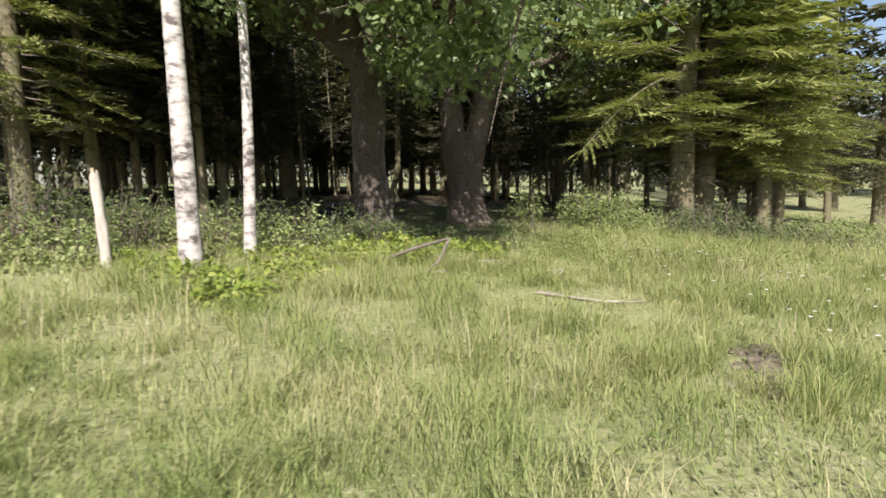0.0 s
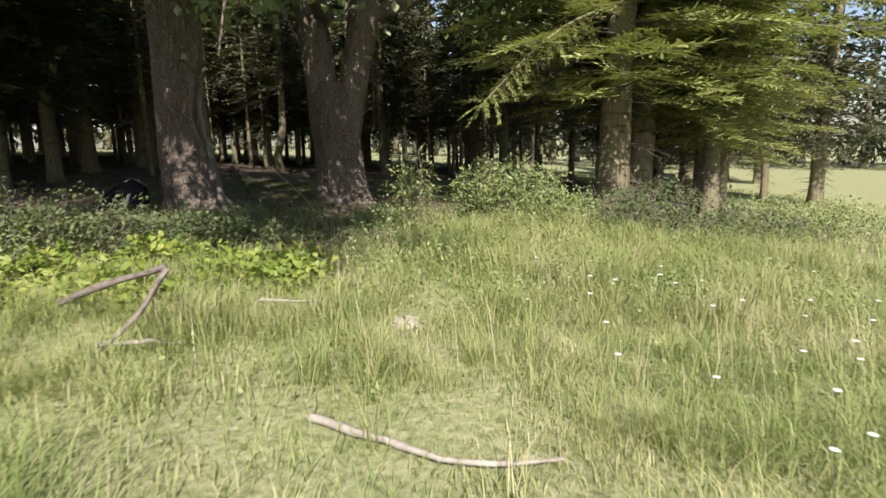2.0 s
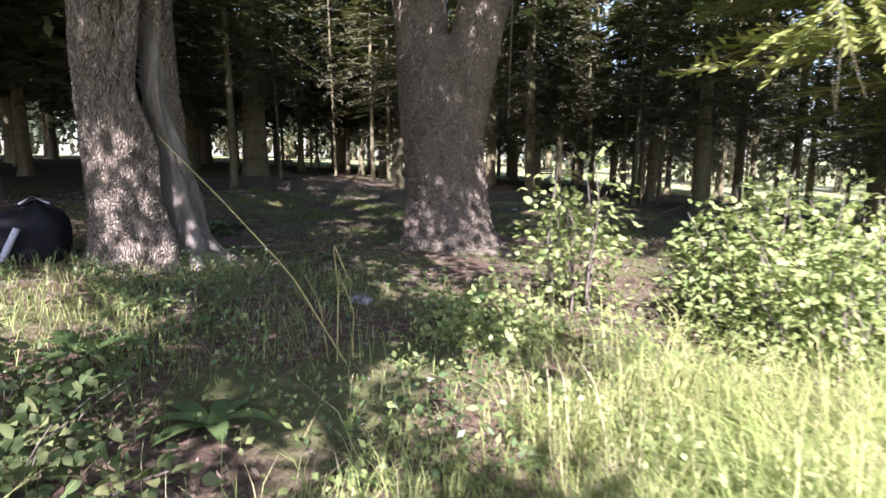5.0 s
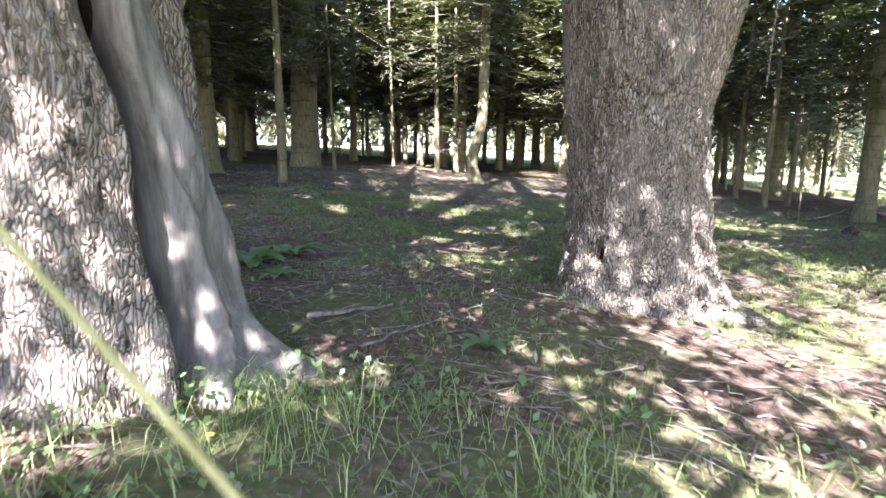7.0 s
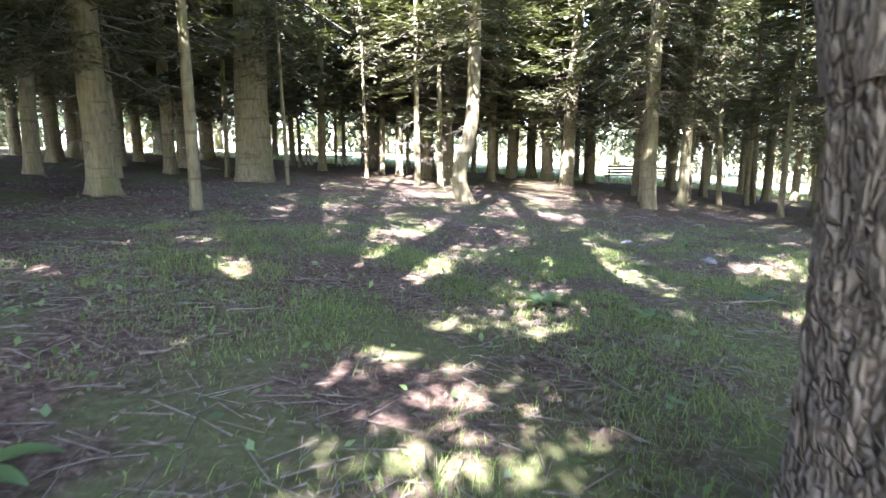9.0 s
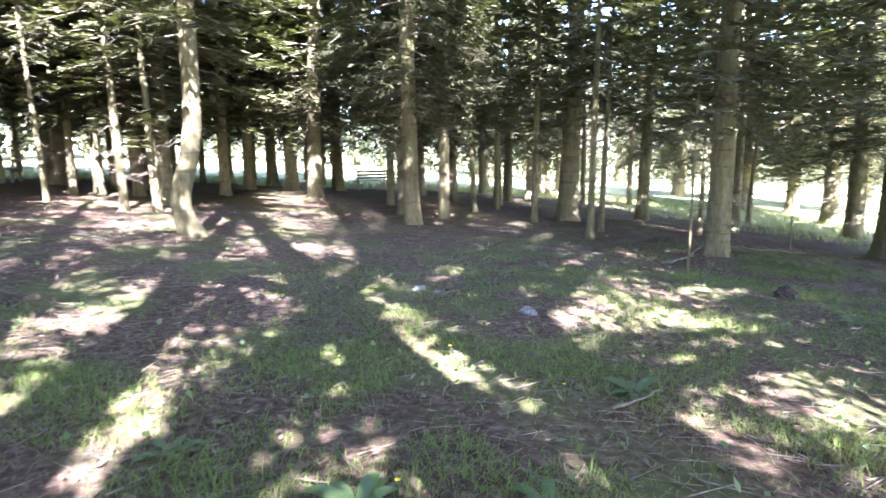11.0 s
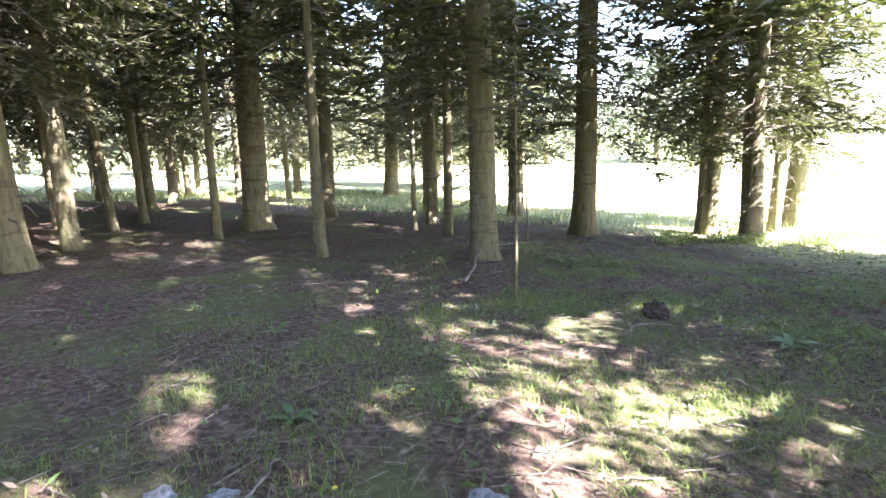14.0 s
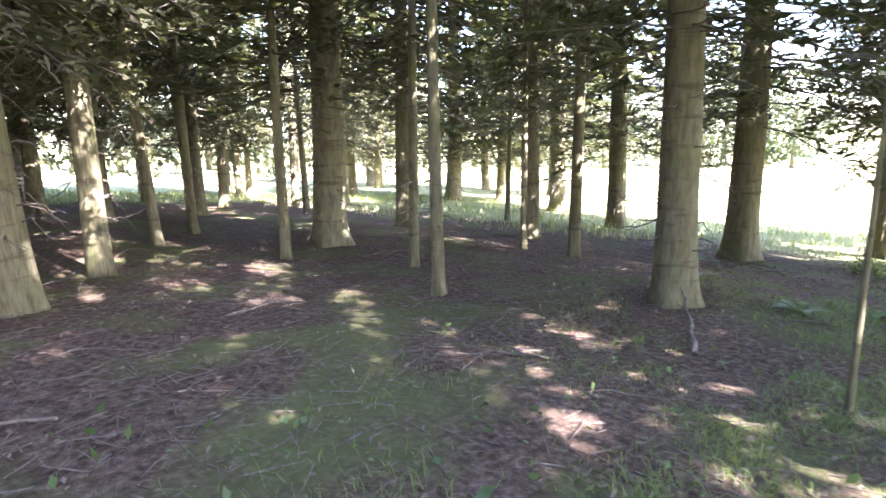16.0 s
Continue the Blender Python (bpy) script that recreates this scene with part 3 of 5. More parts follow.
# the trees that stand out: kind, x, y, girth, height, turn, lean
plant("big", -8.15, 29.0, 1.0, 1.0, 20)
plant("bent", -2.25, 27.55, 1.0, 1.0, 200)
plant("thin", -6.05, 22.9, 1.35, 1.1)
plant("tall", -8.2, 23.5, 1.0, 1.0, 40)
for k_, x, y, s in [
        ("full", -5.2, 38.9, 1.1), ("tall", -1.83, 41.0, 0.85), ("tall", -0.95, 44.5, 1.05), ("bare", -0.2, 41.0, 1.2), ("tall", 0.5, 37.7, 1.1), ("full", 1.75, 42.0, 1.2),
        ("tall", -8.15, 40.4, 1.1), ("full", -9.3, 43.0, 0.9), ("thin", -6.85, 28.2, 0.7), ("thin", -10.2, 37.0, 1.1), ("tall", -12.5, 26.5, 0.75), ("full", -12.8, 33.0, 1.0),
        ("full", -19.2, 43.5, 1.7), ("bare", -21.5, 35.0, 1.0), ("tall", -19.4, 35.6, 0.9), ("tall", -16.5, 31.5, 1.0), ("full", -15.2, 38.5, 1.3), ("bare", -17.8, 28.5, 1.0), ("tall", -23, 40, 1.2),
        ("tall", 2.25, 30.1, 0.8), ("bare", 2.6, 32.5, 0.9), ("tall", 3.4, 31.4, 0.6), ("full", 11.6, 50.6, 1.3), ("tall", 13.4, 46.7, 0.75), ("tall", 14.1, 46.9, 0.75),
        ("thin", 5.86, 31.1, 1.15), ("bare", 7.15, 31.65, 1.32), ("thin", 6.8, 29.3, 1.0), ("thin", 5.63, 27.78, 1.0), ("bare", 7.1, 25.7, 0.98), ("bare", 11.2, 33.9, 0.95), ("tall", 20.6, 47.1, 0.95),
        ("tall", 23.4, 42.6, 1.7), ("tall", 24.9, 40.6, 1.3), ("thin", 15.6, 33.8, 1.15), ("thin", 9.8, 29.4, 0.85), ("bare", 12.0, 30.6, 0.76), ("tall", 21.1, 35.2, 1.4), ("thin", 9.5, 28.2, 1.4), ("tall", 17.0, 30.9, 1.15),
        ("tall", 12.35, 26.36, 1.15), ("tall", 15.4, 24.3, 0.8), ("tall", 15.75, 24.55, 0.62), ("tall", 13.95, 23.08, 1.0), ("tall", 17.4, 23.1, 0.65), ("tall", 19.6, 22.9, 1.2),
        ("thin", 5.0, 33.6, 1.2), ("thin", 6.2, 34.8, 1.3), ("thin", 4.5, 35.2, 1.0), ("tall", -7.33, 19.15, 0.78), ("tall", 29.4, 55.6, 1.3), ("tall", 28.2, 53.4, 1.3), ("full", 32, 47, 1.3), ("tall", 30.5, 41, 1.2),
        ("full", 8.2, 38.6, 0.75), ("full", 10.2, 41.0, 0.75), ("tall", 9.0, 44.0, 0.6), ("full", 13.2, 41.5, 0.65), ("thin", 7.0, 36.5, 1.3), ("thin", 8.7, 40.2, 1.3), ("full", 5.2, 41.2, 0.9), ("tall", 16.8, 43.0, 0.6), ("thin", 11.6, 38.6, 1.4), ("full", 5.6, 37.6, 0.6)]:
    plant(k_, x, y, s, rng.uniform(0.9, 1.12), None, (rng.uniform(-1.6, 1.6), rng.uniform(-1.6, 1.6)))
# the rest of the wood, which shuts it off behind; some left ones added to shade it
fill = [(-13.5, 20.5), (-17, 22), (-21, 25), (-25, 30), (-26, 21), (-15, 46), (-24, 47), (-29, 37), (-12.5, 16.0), (-16.5, 16.5), (-21, 17.5), (-10.3, 18.5), (-29, 44), (-7.2, 45.5), (-3.4, 46.0), (5.8, 46.5), (8.5, 45.8), (-12, 47), (14.8, 48.5), (-20, 30), (-11, 30), (-13.5, 41.5), (-4.2, 43.5), (-6.4, 35.5), (-3.6, 33.5), (-10.6, 34.2), (-17.5, 41), (-22, 44.5), (-27, 33), (-25, 25.5), (-9.8, 46.3), (0.9, 46.4), (3.0, 35.4), (-15.5, 26.5), (-5.9, 41.6), (-16, 34.8), (-20, 39), (4.4, 38.8), (-30, 28), (-33, 36), (-34, 44), (-11.8, 22.6), (-7.6, 16.6), (-14.8, 19), (-9.2, 14.8), (-12.2, 13.6), (-16.2, 14.2), (-9.6, 12.6), (-6.8, 14.2), (-12.2, 19.2), (-18.4, 19.6), (-14.2, 23.6), (-5.0, 36.4), (-8.6, 36.0), (-2.4, 47.4), (-5.6, 48.2), (-19.5, 22.8), (-2.6, 37.2), (-11.5, 39.4), (1.2, 49), (-8.4, 49)]
for x, y in fill:
    plant("back", x + rng.uniform(-0.6, 0.6), y + rng.uniform(-0.6, 0.6), rng.uniform(0.8, 1.3), rng.uniform(0.9, 1.15))
for q in range(16):
    x, y = rng.uniform(-15, -2.5), rng.uniform(27, 43)
    plant("thin", x, y, rng.uniform(0.8, 1.5), rng.uniform(0.9, 1.2), None, (rng.uniform(-2, 2), rng.uniform(-2, 2)))
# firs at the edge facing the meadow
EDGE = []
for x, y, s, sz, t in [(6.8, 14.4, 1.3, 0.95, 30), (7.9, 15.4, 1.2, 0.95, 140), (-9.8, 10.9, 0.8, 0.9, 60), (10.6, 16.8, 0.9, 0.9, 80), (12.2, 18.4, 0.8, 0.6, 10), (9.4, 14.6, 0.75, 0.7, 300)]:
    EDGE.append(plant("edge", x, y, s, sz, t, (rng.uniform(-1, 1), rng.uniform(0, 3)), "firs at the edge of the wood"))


def low_bough(tree, tip, label):
    """A long sunlit bough hanging from a fir: bare wood, dead twigs near its end and sprays of needles."""
    g = np.random.default_rng(77)
    root = np.array(tree.matrix_basis.translation) + [0, 0, 4.6]
    tip = np.array(tip)
    back = tree.matrix_basis.inverted()
    u = np.linspace(0, 1, 18)
    line = root + (tip - root) * u[:, None] + np.array([0, 0, 1.0]) * (0.35 * np.sin(np.pi * u))[:, None]
    wood = [tube(line, np.linspace(0.05, 0.008, 18), 6)]
    P, D, N, L, W = [], [], [], [], []
    ahead = (tip - root) / np.linalg.norm(tip - root)
    side = np.cross(ahead, [0, 0, 1.0])
    for q in np.linspace(0.3, 1.0, 34):
        o = np.array([np.interp(q, u, line[:, k]) for k in range(3)])
        for sg in (-1, 1):
            ln = g.uniform(0.3, 0.75) * (1.15 - 0.5 * q)
            d = ahead * 0.6 + side * sg * g.uniform(0.5, 1.0) + np.array([0, 0, g.uniform(-0.7, 0.0)])
            d /= np.linalg.norm(d)
            t_ = np.linspace(0, 1, 5)
            tw = o + d * (ln * t_)[:, None] - np.array([0, 0, 0.3]) * (ln * t_ ** 2)[:, None]
            wood.append(tube(tw, np.linspace(0.007, 0.002, 5), 3))
            if g.uniform() < 0.25:
                for w in (0.4, 0.6, 0.8):
                    e = o + d * ln * w + g.normal(0, 0.02, 3)
                    wood.append(tube(e + np.array([g.normal(0, 0.1), g.normal(0, 0.1), -g.uniform(0.15, 0.45)]) * t_[:, None], np.linspace(0.004, 0.0015, 5), 3))
                continue
            n_ = 30
            w = np.linspace(0.1, 1.0, n_)
            for sd in (-1, 1):
                off = np.cross(d, [0, 0, 1.0]) * sd
                P.append(o + d * (ln * w)[:, None] - np.array([0, 0, 0.3]) * (ln * w ** 2)[:, None])
                D.append(d * 0.8 + off * 0.8 + g.normal(0, 0.2, (n_, 3)))
                N.append(np.array([0, 0, 1.0]) + g.normal(0, 0.3, (n_, 3)))
                L.append(g.uniform(0.05, 0.1, n_)), W.append(np.full(n_, 0.02))
    for nm, me, lb in (("low_bough", mesh_of("low_bough", *join(wood), M_FIR_BARK, True), "bare brown hanging bough"), ("needle_spray", mesh_of("needle_spray", *cards(*[np.concatenate(a) for a in (P, D, N, L, W)]), M_NEEDLE_SUN), label)):
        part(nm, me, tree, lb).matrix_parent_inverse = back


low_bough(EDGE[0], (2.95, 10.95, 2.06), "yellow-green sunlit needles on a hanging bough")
for x, y in [(9.3, 18.6), (-14.5, 12.0), (-18.5, 12.5), (8.7, 17.4), (11.6, 18.0)]:
    plant("full", x, y, rng.uniform(0.6, 0.9), 0.95, None, (0, 0), "firs at the edge of the wood")


# ---- the two great maples ----
def gnarled(points, radii, seg, depth, seed, flare=0.0, crack=None, foot=(-20, 1.1, 0.16)):
    """A thick trunk with real fissures between bark plates. crack(z): angle, half width and depth of a wound."""
    P, R = np.asarray(points, float), np.asarray(radii, float)
    V, F = tube(P, R, seg)
    n = len(P)
    C = np.repeat(P, seg, 0)
    d = V - C
    rr = np.linalg.norm(d, axis=1)
    d /= rr[:, None]
    ang = np.arctan2(d[:, 1], d[:, 0])
    z = V[:, 2]
    off, fur = np.zeros(len(V)), np.zeros(len(V))
    for q in range(len(V)):
        p = Vector((d[q, 0] * 8.5 + seed, d[q, 1] * 8.5, z[q] * 3.0))
        wv = noise.noise(p * 0.6)
        rid = 1 - abs(noise.noise(p + Vector((wv, -wv, wv * 0.5)) * 0.7)) * 2.2
        rid2 = 1 - abs(noise.noise(Vector((d[q, 0] * 14 + seed, d[q, 1] * 14, z[q] * 7.5)))) * 2.2
        fur[q] = depth * (max(0.0, rid) ** 3) + 0.5 * depth * (max(0.0, rid2) ** 3)
        off[q] = -fur[q] + 0.05 * noise.noise(Vector((d[q, 0] * 1.6, d[q, 1] * 1.6 + seed, z[q] * 0.9)))
    low = np.exp(-np.maximum(z - P[0, 2] - 0.1, 0) / 0.3)
    off += flare * low * (0.55 + 0.35 * np.sin(5 * ang + seed) + 0.15 * np.sin(9 * ang))
    if flare:
        da = (ang - radians(foot[0]) + np.pi) % (2 * np.pi) - np.pi
        off += foot[1] * flare * np.exp(-np.maximum(z - P[0, 2] - 0.2, 0) / foot[2]) * np.exp(-(da / 0.32) ** 2)
    wound = np.zeros(len(V), bool)
    if crack is not None:
        ca, cw, cd, bare = crack(z)
        da = (ang - ca + np.pi) % (2 * np.pi) - np.pi
        off -= cd * np.exp(-(da / cw) ** 2)
        off += 0.05 * np.exp(-((np.abs(da) - 2.2 * cw) / cw) ** 2) * (cd > 0.02)
        wound = (da > -0.2 * cw) & (da < bare) & (bare > 0.05)
        soft_ = np.clip((bare - np.abs(da - 0.5 * bare) * 2 + 0.25) / 0.25, 0, 1) * (bare > 0.05)
        off += soft_ * (0.45 * fur + 0.035 * np.sin(4.5 * z + 6 * da) + 0.02 * np.sin(11 * da - 3 * z))
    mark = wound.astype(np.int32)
    # Deepest parts of a crack take the near-black colour standing for their shade.
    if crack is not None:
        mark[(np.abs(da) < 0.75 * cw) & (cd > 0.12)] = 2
    V = C + d * (rr + off)[:, None]
    return V, F, mark


def maple(label, at, r, trunk_h, limbs, crack, leaves, seed, foot=(-20, 1.1, 0.16), clear=2.7, turn=0.0):
    ob = thing("maple_tree", label, "tree", at, turn, "old maples")
    g = np.random.default_rng(int(seed))
    zz = np.linspace(-0.25, trunk_h, int(trunk_h / 0.025))
    pts = np.stack([0.05 * np.sin(zz * 0.9 + seed), 0.04 * np.cos(zz * 0.8) - 0.04, zz], 1)
    rad = r * (1 - 0.04 * zz + 0.05 * np.maximum(zz - 1.6, 0)) * np.where(zz > trunk_h - 0.5, 1 - 0.35 * ((zz - trunk_h + 0.5) / 0.5) ** 2, 1)
    V, F, wound = gnarled(pts, rad, 168, 0.045, seed, 0.5 * r, crack, foot)
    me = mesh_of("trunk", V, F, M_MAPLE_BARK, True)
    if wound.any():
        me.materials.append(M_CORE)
        me.materials.append(M_SPLIT_SHADE)
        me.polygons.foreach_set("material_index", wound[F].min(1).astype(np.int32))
    part("trunk", me, ob, "grey deeply furrowed bark")
    tips = []
    for (x0, y0, z0), (dx, dy, dz), r0, ln in limbs:
        t_ = np.linspace(0, 1, 34)
        dirn = np.array([dx, dy, dz]) / np.linalg.norm([dx, dy, dz])
        lp = np.array([x0, y0, z0]) + dirn * (ln * t_)[:, None] + np.stack([0.22 * np.sin(3 * t_ + seed), 0.2 * np.sin(2.4 * t_ + 1 + seed), 0.25 * t_ ** 2], 1) * t_[:, None]
        V, F, _ = gnarled(lp, r0 * (1 - 0.75 * t_) + 0.03, 56 if r0 > 0.2 else 20, 0.028 if r0 > 0.2 else 0.01, seed + ln)
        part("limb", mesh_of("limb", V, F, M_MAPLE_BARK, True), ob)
        tips.append((lp, r0))
    # thin branches and the leaves on them
    chunks, P = [], []
    for lp, r0 in tips:
        low_limb = lp[-1, 2] < 7.5
        for q in np.linspace(0.34 if low_limb else 0.27, 1.0, 14):
            o = lp[int(q * 33)]
            for _ in range(3):
                d = g.normal(size=3) * np.array([1, 1, 0.45]) + np.array([0, -0.25, 0.12])
                d /= np.linalg.norm(d)
                ln = g.uniform(1.2, 3.2) * (0.6 + 0.5 * q) * (0.8 if low_limb else 1.15)
                t_ = np.linspace(0, 1, 6)
                bp = o + d * (ln * t_)[:, None] + np.array([0, 0, -1.0]) * (0.28 * ln * t_ ** 2)[:, None]
                chunks.append(tube(bp, np.linspace(0.035, 0.006, 6), 4))
                for s_ in g.uniform(0.25, 1.05, 8 if low_limb else 7):
                    c = o + d * ln * s_ + np.array([0, 0, -0.28 * ln * s_ * s_])
                    P.append(c + g.normal(0, 0.2, (leaves, 3)))
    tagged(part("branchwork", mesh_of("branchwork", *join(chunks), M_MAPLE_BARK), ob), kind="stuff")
    P = np.concatenate(P)
    P = P[(P[:, 2] > 2.7) & ((P[:, 2] > clear) | (P[:, 0] > 0.3))]
    n = len(P)
    D = g.normal(size=(n, 3)) + np.array([0, 0, -0.5])
    N = g.normal(size=(n, 3)) * 0.6 + np.array([0, 0, 1.0])
    part("crown", mesh_of("crown", *cards(P, D, N, g.uniform(0.1, 0.2, n), g.uniform(0.09, 0.17, n)), M_MAPLE), ob, "broad light green leaves")
    return ob


def wound_of(z):
    """The split in the hollow maple: it wanders round the trunk as it climbs."""
    ca = radians(-27) + 0.16 * np.sin(2.6 * z + 0.3) + 0.05 * np.sin(7 * z)
    on = np.clip((3.0 - z) / 0.5, 0, 1)
    return ca, 0.075 + 0.06 * np.sin(2.2 * z + 0.4) ** 2, 0.36 * on, 1.0 * np.clip((2.4 - z) / 0.6, 0, 1) * (0.8 + 0.2 * np.sin(2.3 * z))


def knot_of(z):
    """A burl with a dark hollow near the foot."""
    return radians(-128) + 0 * z, 0.1 + 0 * z, 0.16 * np.exp(-((z - 0.42) / 0.1) ** 2), 0 * z


# Many high limbs are unseen, added so their leaves shade trunk and wood.
maple("hollow old maple with a long split in its grey trunk", (-2.12, 12.98, gz(-2.12, 12.98)), 0.46, 5.0,
      [((-0.15, 0.1, 4.3), (-0.4, 0.1, 1), 0.32, 13), ((0.2, -0.1, 4.3), (0.35, -0.2, 1), 0.3, 13), ((0.0, 0.15, 4.2), (0.1, 0.4, 1), 0.28, 13), ((0.05, -0.2, 3.9), (0.38, -1, 0.02), 0.17, 8.5),
       ((-0.2, 0.1, 4.2), (-1.0, 0.1, 0.9), 0.2, 9.0), ((0.1, -0.1, 4.6), (0.7, -0.7, 0.55), 0.17, 7.5),
       ((0.0, -0.2, 4.4), (-0.1, -1.0, 0.42), 0.16, 7.0), ((-0.1, -0.2, 4.7), (-0.3, -1.0, 0.8), 0.17, 9.5), ((-0.15, -0.2, 4.7), (-0.5, -1.0, 0.6), 0.15, 9.0), ((-0.15, 0.2, 4.8), (-0.35, 0.9, 0.85), 0.18, 11.0), ((-0.2, 0.2, 4.6), (-0.8, 0.7, 0.8), 0.17, 10.5), ((-0.2, 0.0, 4.7), (-1.0, -0.25, 0.6), 0.18, 11.0), ((-0.15, -0.1, 4.6), (-0.8, -0.75, 0.65), 0.17, 10.0), ((-0.2, 0.1, 4.8), (-0.7, 0.2, 0.9), 0.2, 11.0)], wound_of, 14, 3.0, (22, 2.2, 0.26), 4.9)
# Most side limbs here are unseen too, added to shade the clearing's floor.
maple("massive forked maple with furrowed bark", (0.5, 15.65, gz(0.5, 15.65)), 0.58, 2.75,
      [((-0.16, 0.0, 1.5), (-0.12, 0.05, 1), 0.37, 15), ((0.18, -0.02, 1.5), (0.2, -0.08, 1), 0.34, 15), ((-0.1, -0.1, 4.2), (-0.12, -1.0, 0.06), 0.15, 9.0),
       ((-0.3, -0.1, 6.2), (-0.6, -0.2, 0.8), 0.17, 9.5), ((0.0, 0.0, 7.5), (0.2, 0.5, 1), 0.2, 8.5), ((0.2, 0.0, 6.0), (0.7, 0.0, 0.9), 0.2, 9.5), ((0.2, -0.1, 5.2), (0.2, -1.0, 0.4), 0.15, 6.5),
       ((0.4, -0.1, 4.0), (1.0, -0.25, 0.35), 0.16, 7.5), ((0.5, 0.0, 5.0), (0.9, 0.3, 0.6), 0.15, 7.0), ((0.4, 0.0, 6.5), (0.8, 0.45, 0.35), 0.17, 8.5), ((0.2, 0.1, 7.5), (0.3, 0.9, 0.5), 0.17, 8.0), ((0.3, 0.1, 7.0), (0.6, 0.85, 0.5), 0.17, 9.0), ((0.3, 0.1, 8.0), (0.85, 0.7, 0.4), 0.16, 9.5), ((0.1, 0.2, 8.0), (0.1, 0.75, 1.0), 0.17, 11.0), ((0.3, 0.2, 8.0), (0.5, 0.7, 1.0), 0.17, 11.0), ((0.4, 0.1, 8.5), (0.8, 0.4, 1.0), 0.16, 10.0), ((0.3, 0.0, 5.5), (0.9, 0.35, 0.75), 0.16, 8.5)], knot_of, 8, 8.0)


# ---- birches and the post in the hedge ----
def birch(x, y, r, h, lean, seed):
    ob = thing("birch_tree", "white-barked birch rising out of the tall weeds", "tree", (x, y, gz(x, y)), 0, "birches at the meadow's edge")
    g = np.random.default_rng(seed)
    t_ = np.linspace(0, 1, 30)
    pts = np.stack([lean * h * t_ + 0.07 * np.sin(5 * t_ + seed), 0.05 * np.sin(4 * t_), -0.2 + h * t_], 1)
    V, F = tube(pts, r * (1 - 0.8 * t_) + 0.35 * r * np.exp(-t_ * h / 0.2), 18)
    part("trunk", mesh_of("trunk", V, F, M_BIRCH, True), ob)
    chunks, P = [], []
    for q in range(26):
        s_ = g.uniform(0.42, 0.98)
        o = pts[int(s_ * 29)]
        a_ = g.uniform(0, 2 * np.pi)
        ln = g.uniform(0.8, 2.4) * (1.1 - 0.6 * s_)
        u = np.linspace(0, 1, 6)
        bp = o + np.stack([np.cos(a_) * ln * u, np.sin(a_) * ln * u, ln * (0.5 * u - 0.35 * u ** 2)], 1)
        chunks.append(tube(bp, np.linspace(0.022, 0.004, 6), 4))
        if s_ > 0.42:
            for w in g.uniform(0.3, 1, 18):
                P.append(o + (bp[-1] - o) * w + g.normal(0, 0.16, (9, 3)) - np.array([0, 0, 0.1]))
    tagged(part("branchwork", mesh_of("branchwork", *join(chunks), M_BIRCH), ob), kind="stuff")
    P = np.concatenate(P)
    n = len(P)
    part("crown", mesh_of("crown", *cards(P, g.normal(size=(n, 3)) + [0, 0, -0.6], g.normal(size=(n, 3)) + [0, 0, 0.7], g.uniform(0.05, 0.09, n), g.uniform(0.04, 0.07, n)), M_MAPLE), ob)
    return ob


birch(-3.75, 4.8, 0.145, 11, 0.03, 2)
birch(-3.3, 6.0, 0.095, 9, 0.012, 6)
px, py = -4.9, 5.1
post = thing("wooden_post", "broken pale wooden post leaning in the weeds", "post", (px, py, gz(px, py)))
t_ = np.linspace(0, 1, 12)
V, F = tube(np.stack([-0.03 * t_, 0.02 * np.sin(4 * t_), -0.1 + 1.34 * t_], 1), 0.075 - 0.012 * t_ + 0.006 * np.sin(17 * t_), 9)
V[-9:, 2] += rng.uniform(-0.05, 0.08, 9)
part("shaft", mesh_of("shaft", V, F, M_POST), post)
V, F = tube(np.array([(-0.045, 0, 0.9), (-0.05, 0, 1.1), (-0.055, 0, 1.34)]), [0.05, 0.05, 0.02], 6)
part("splinter", mesh_of("splinter", V, F, M_STRAW), post)


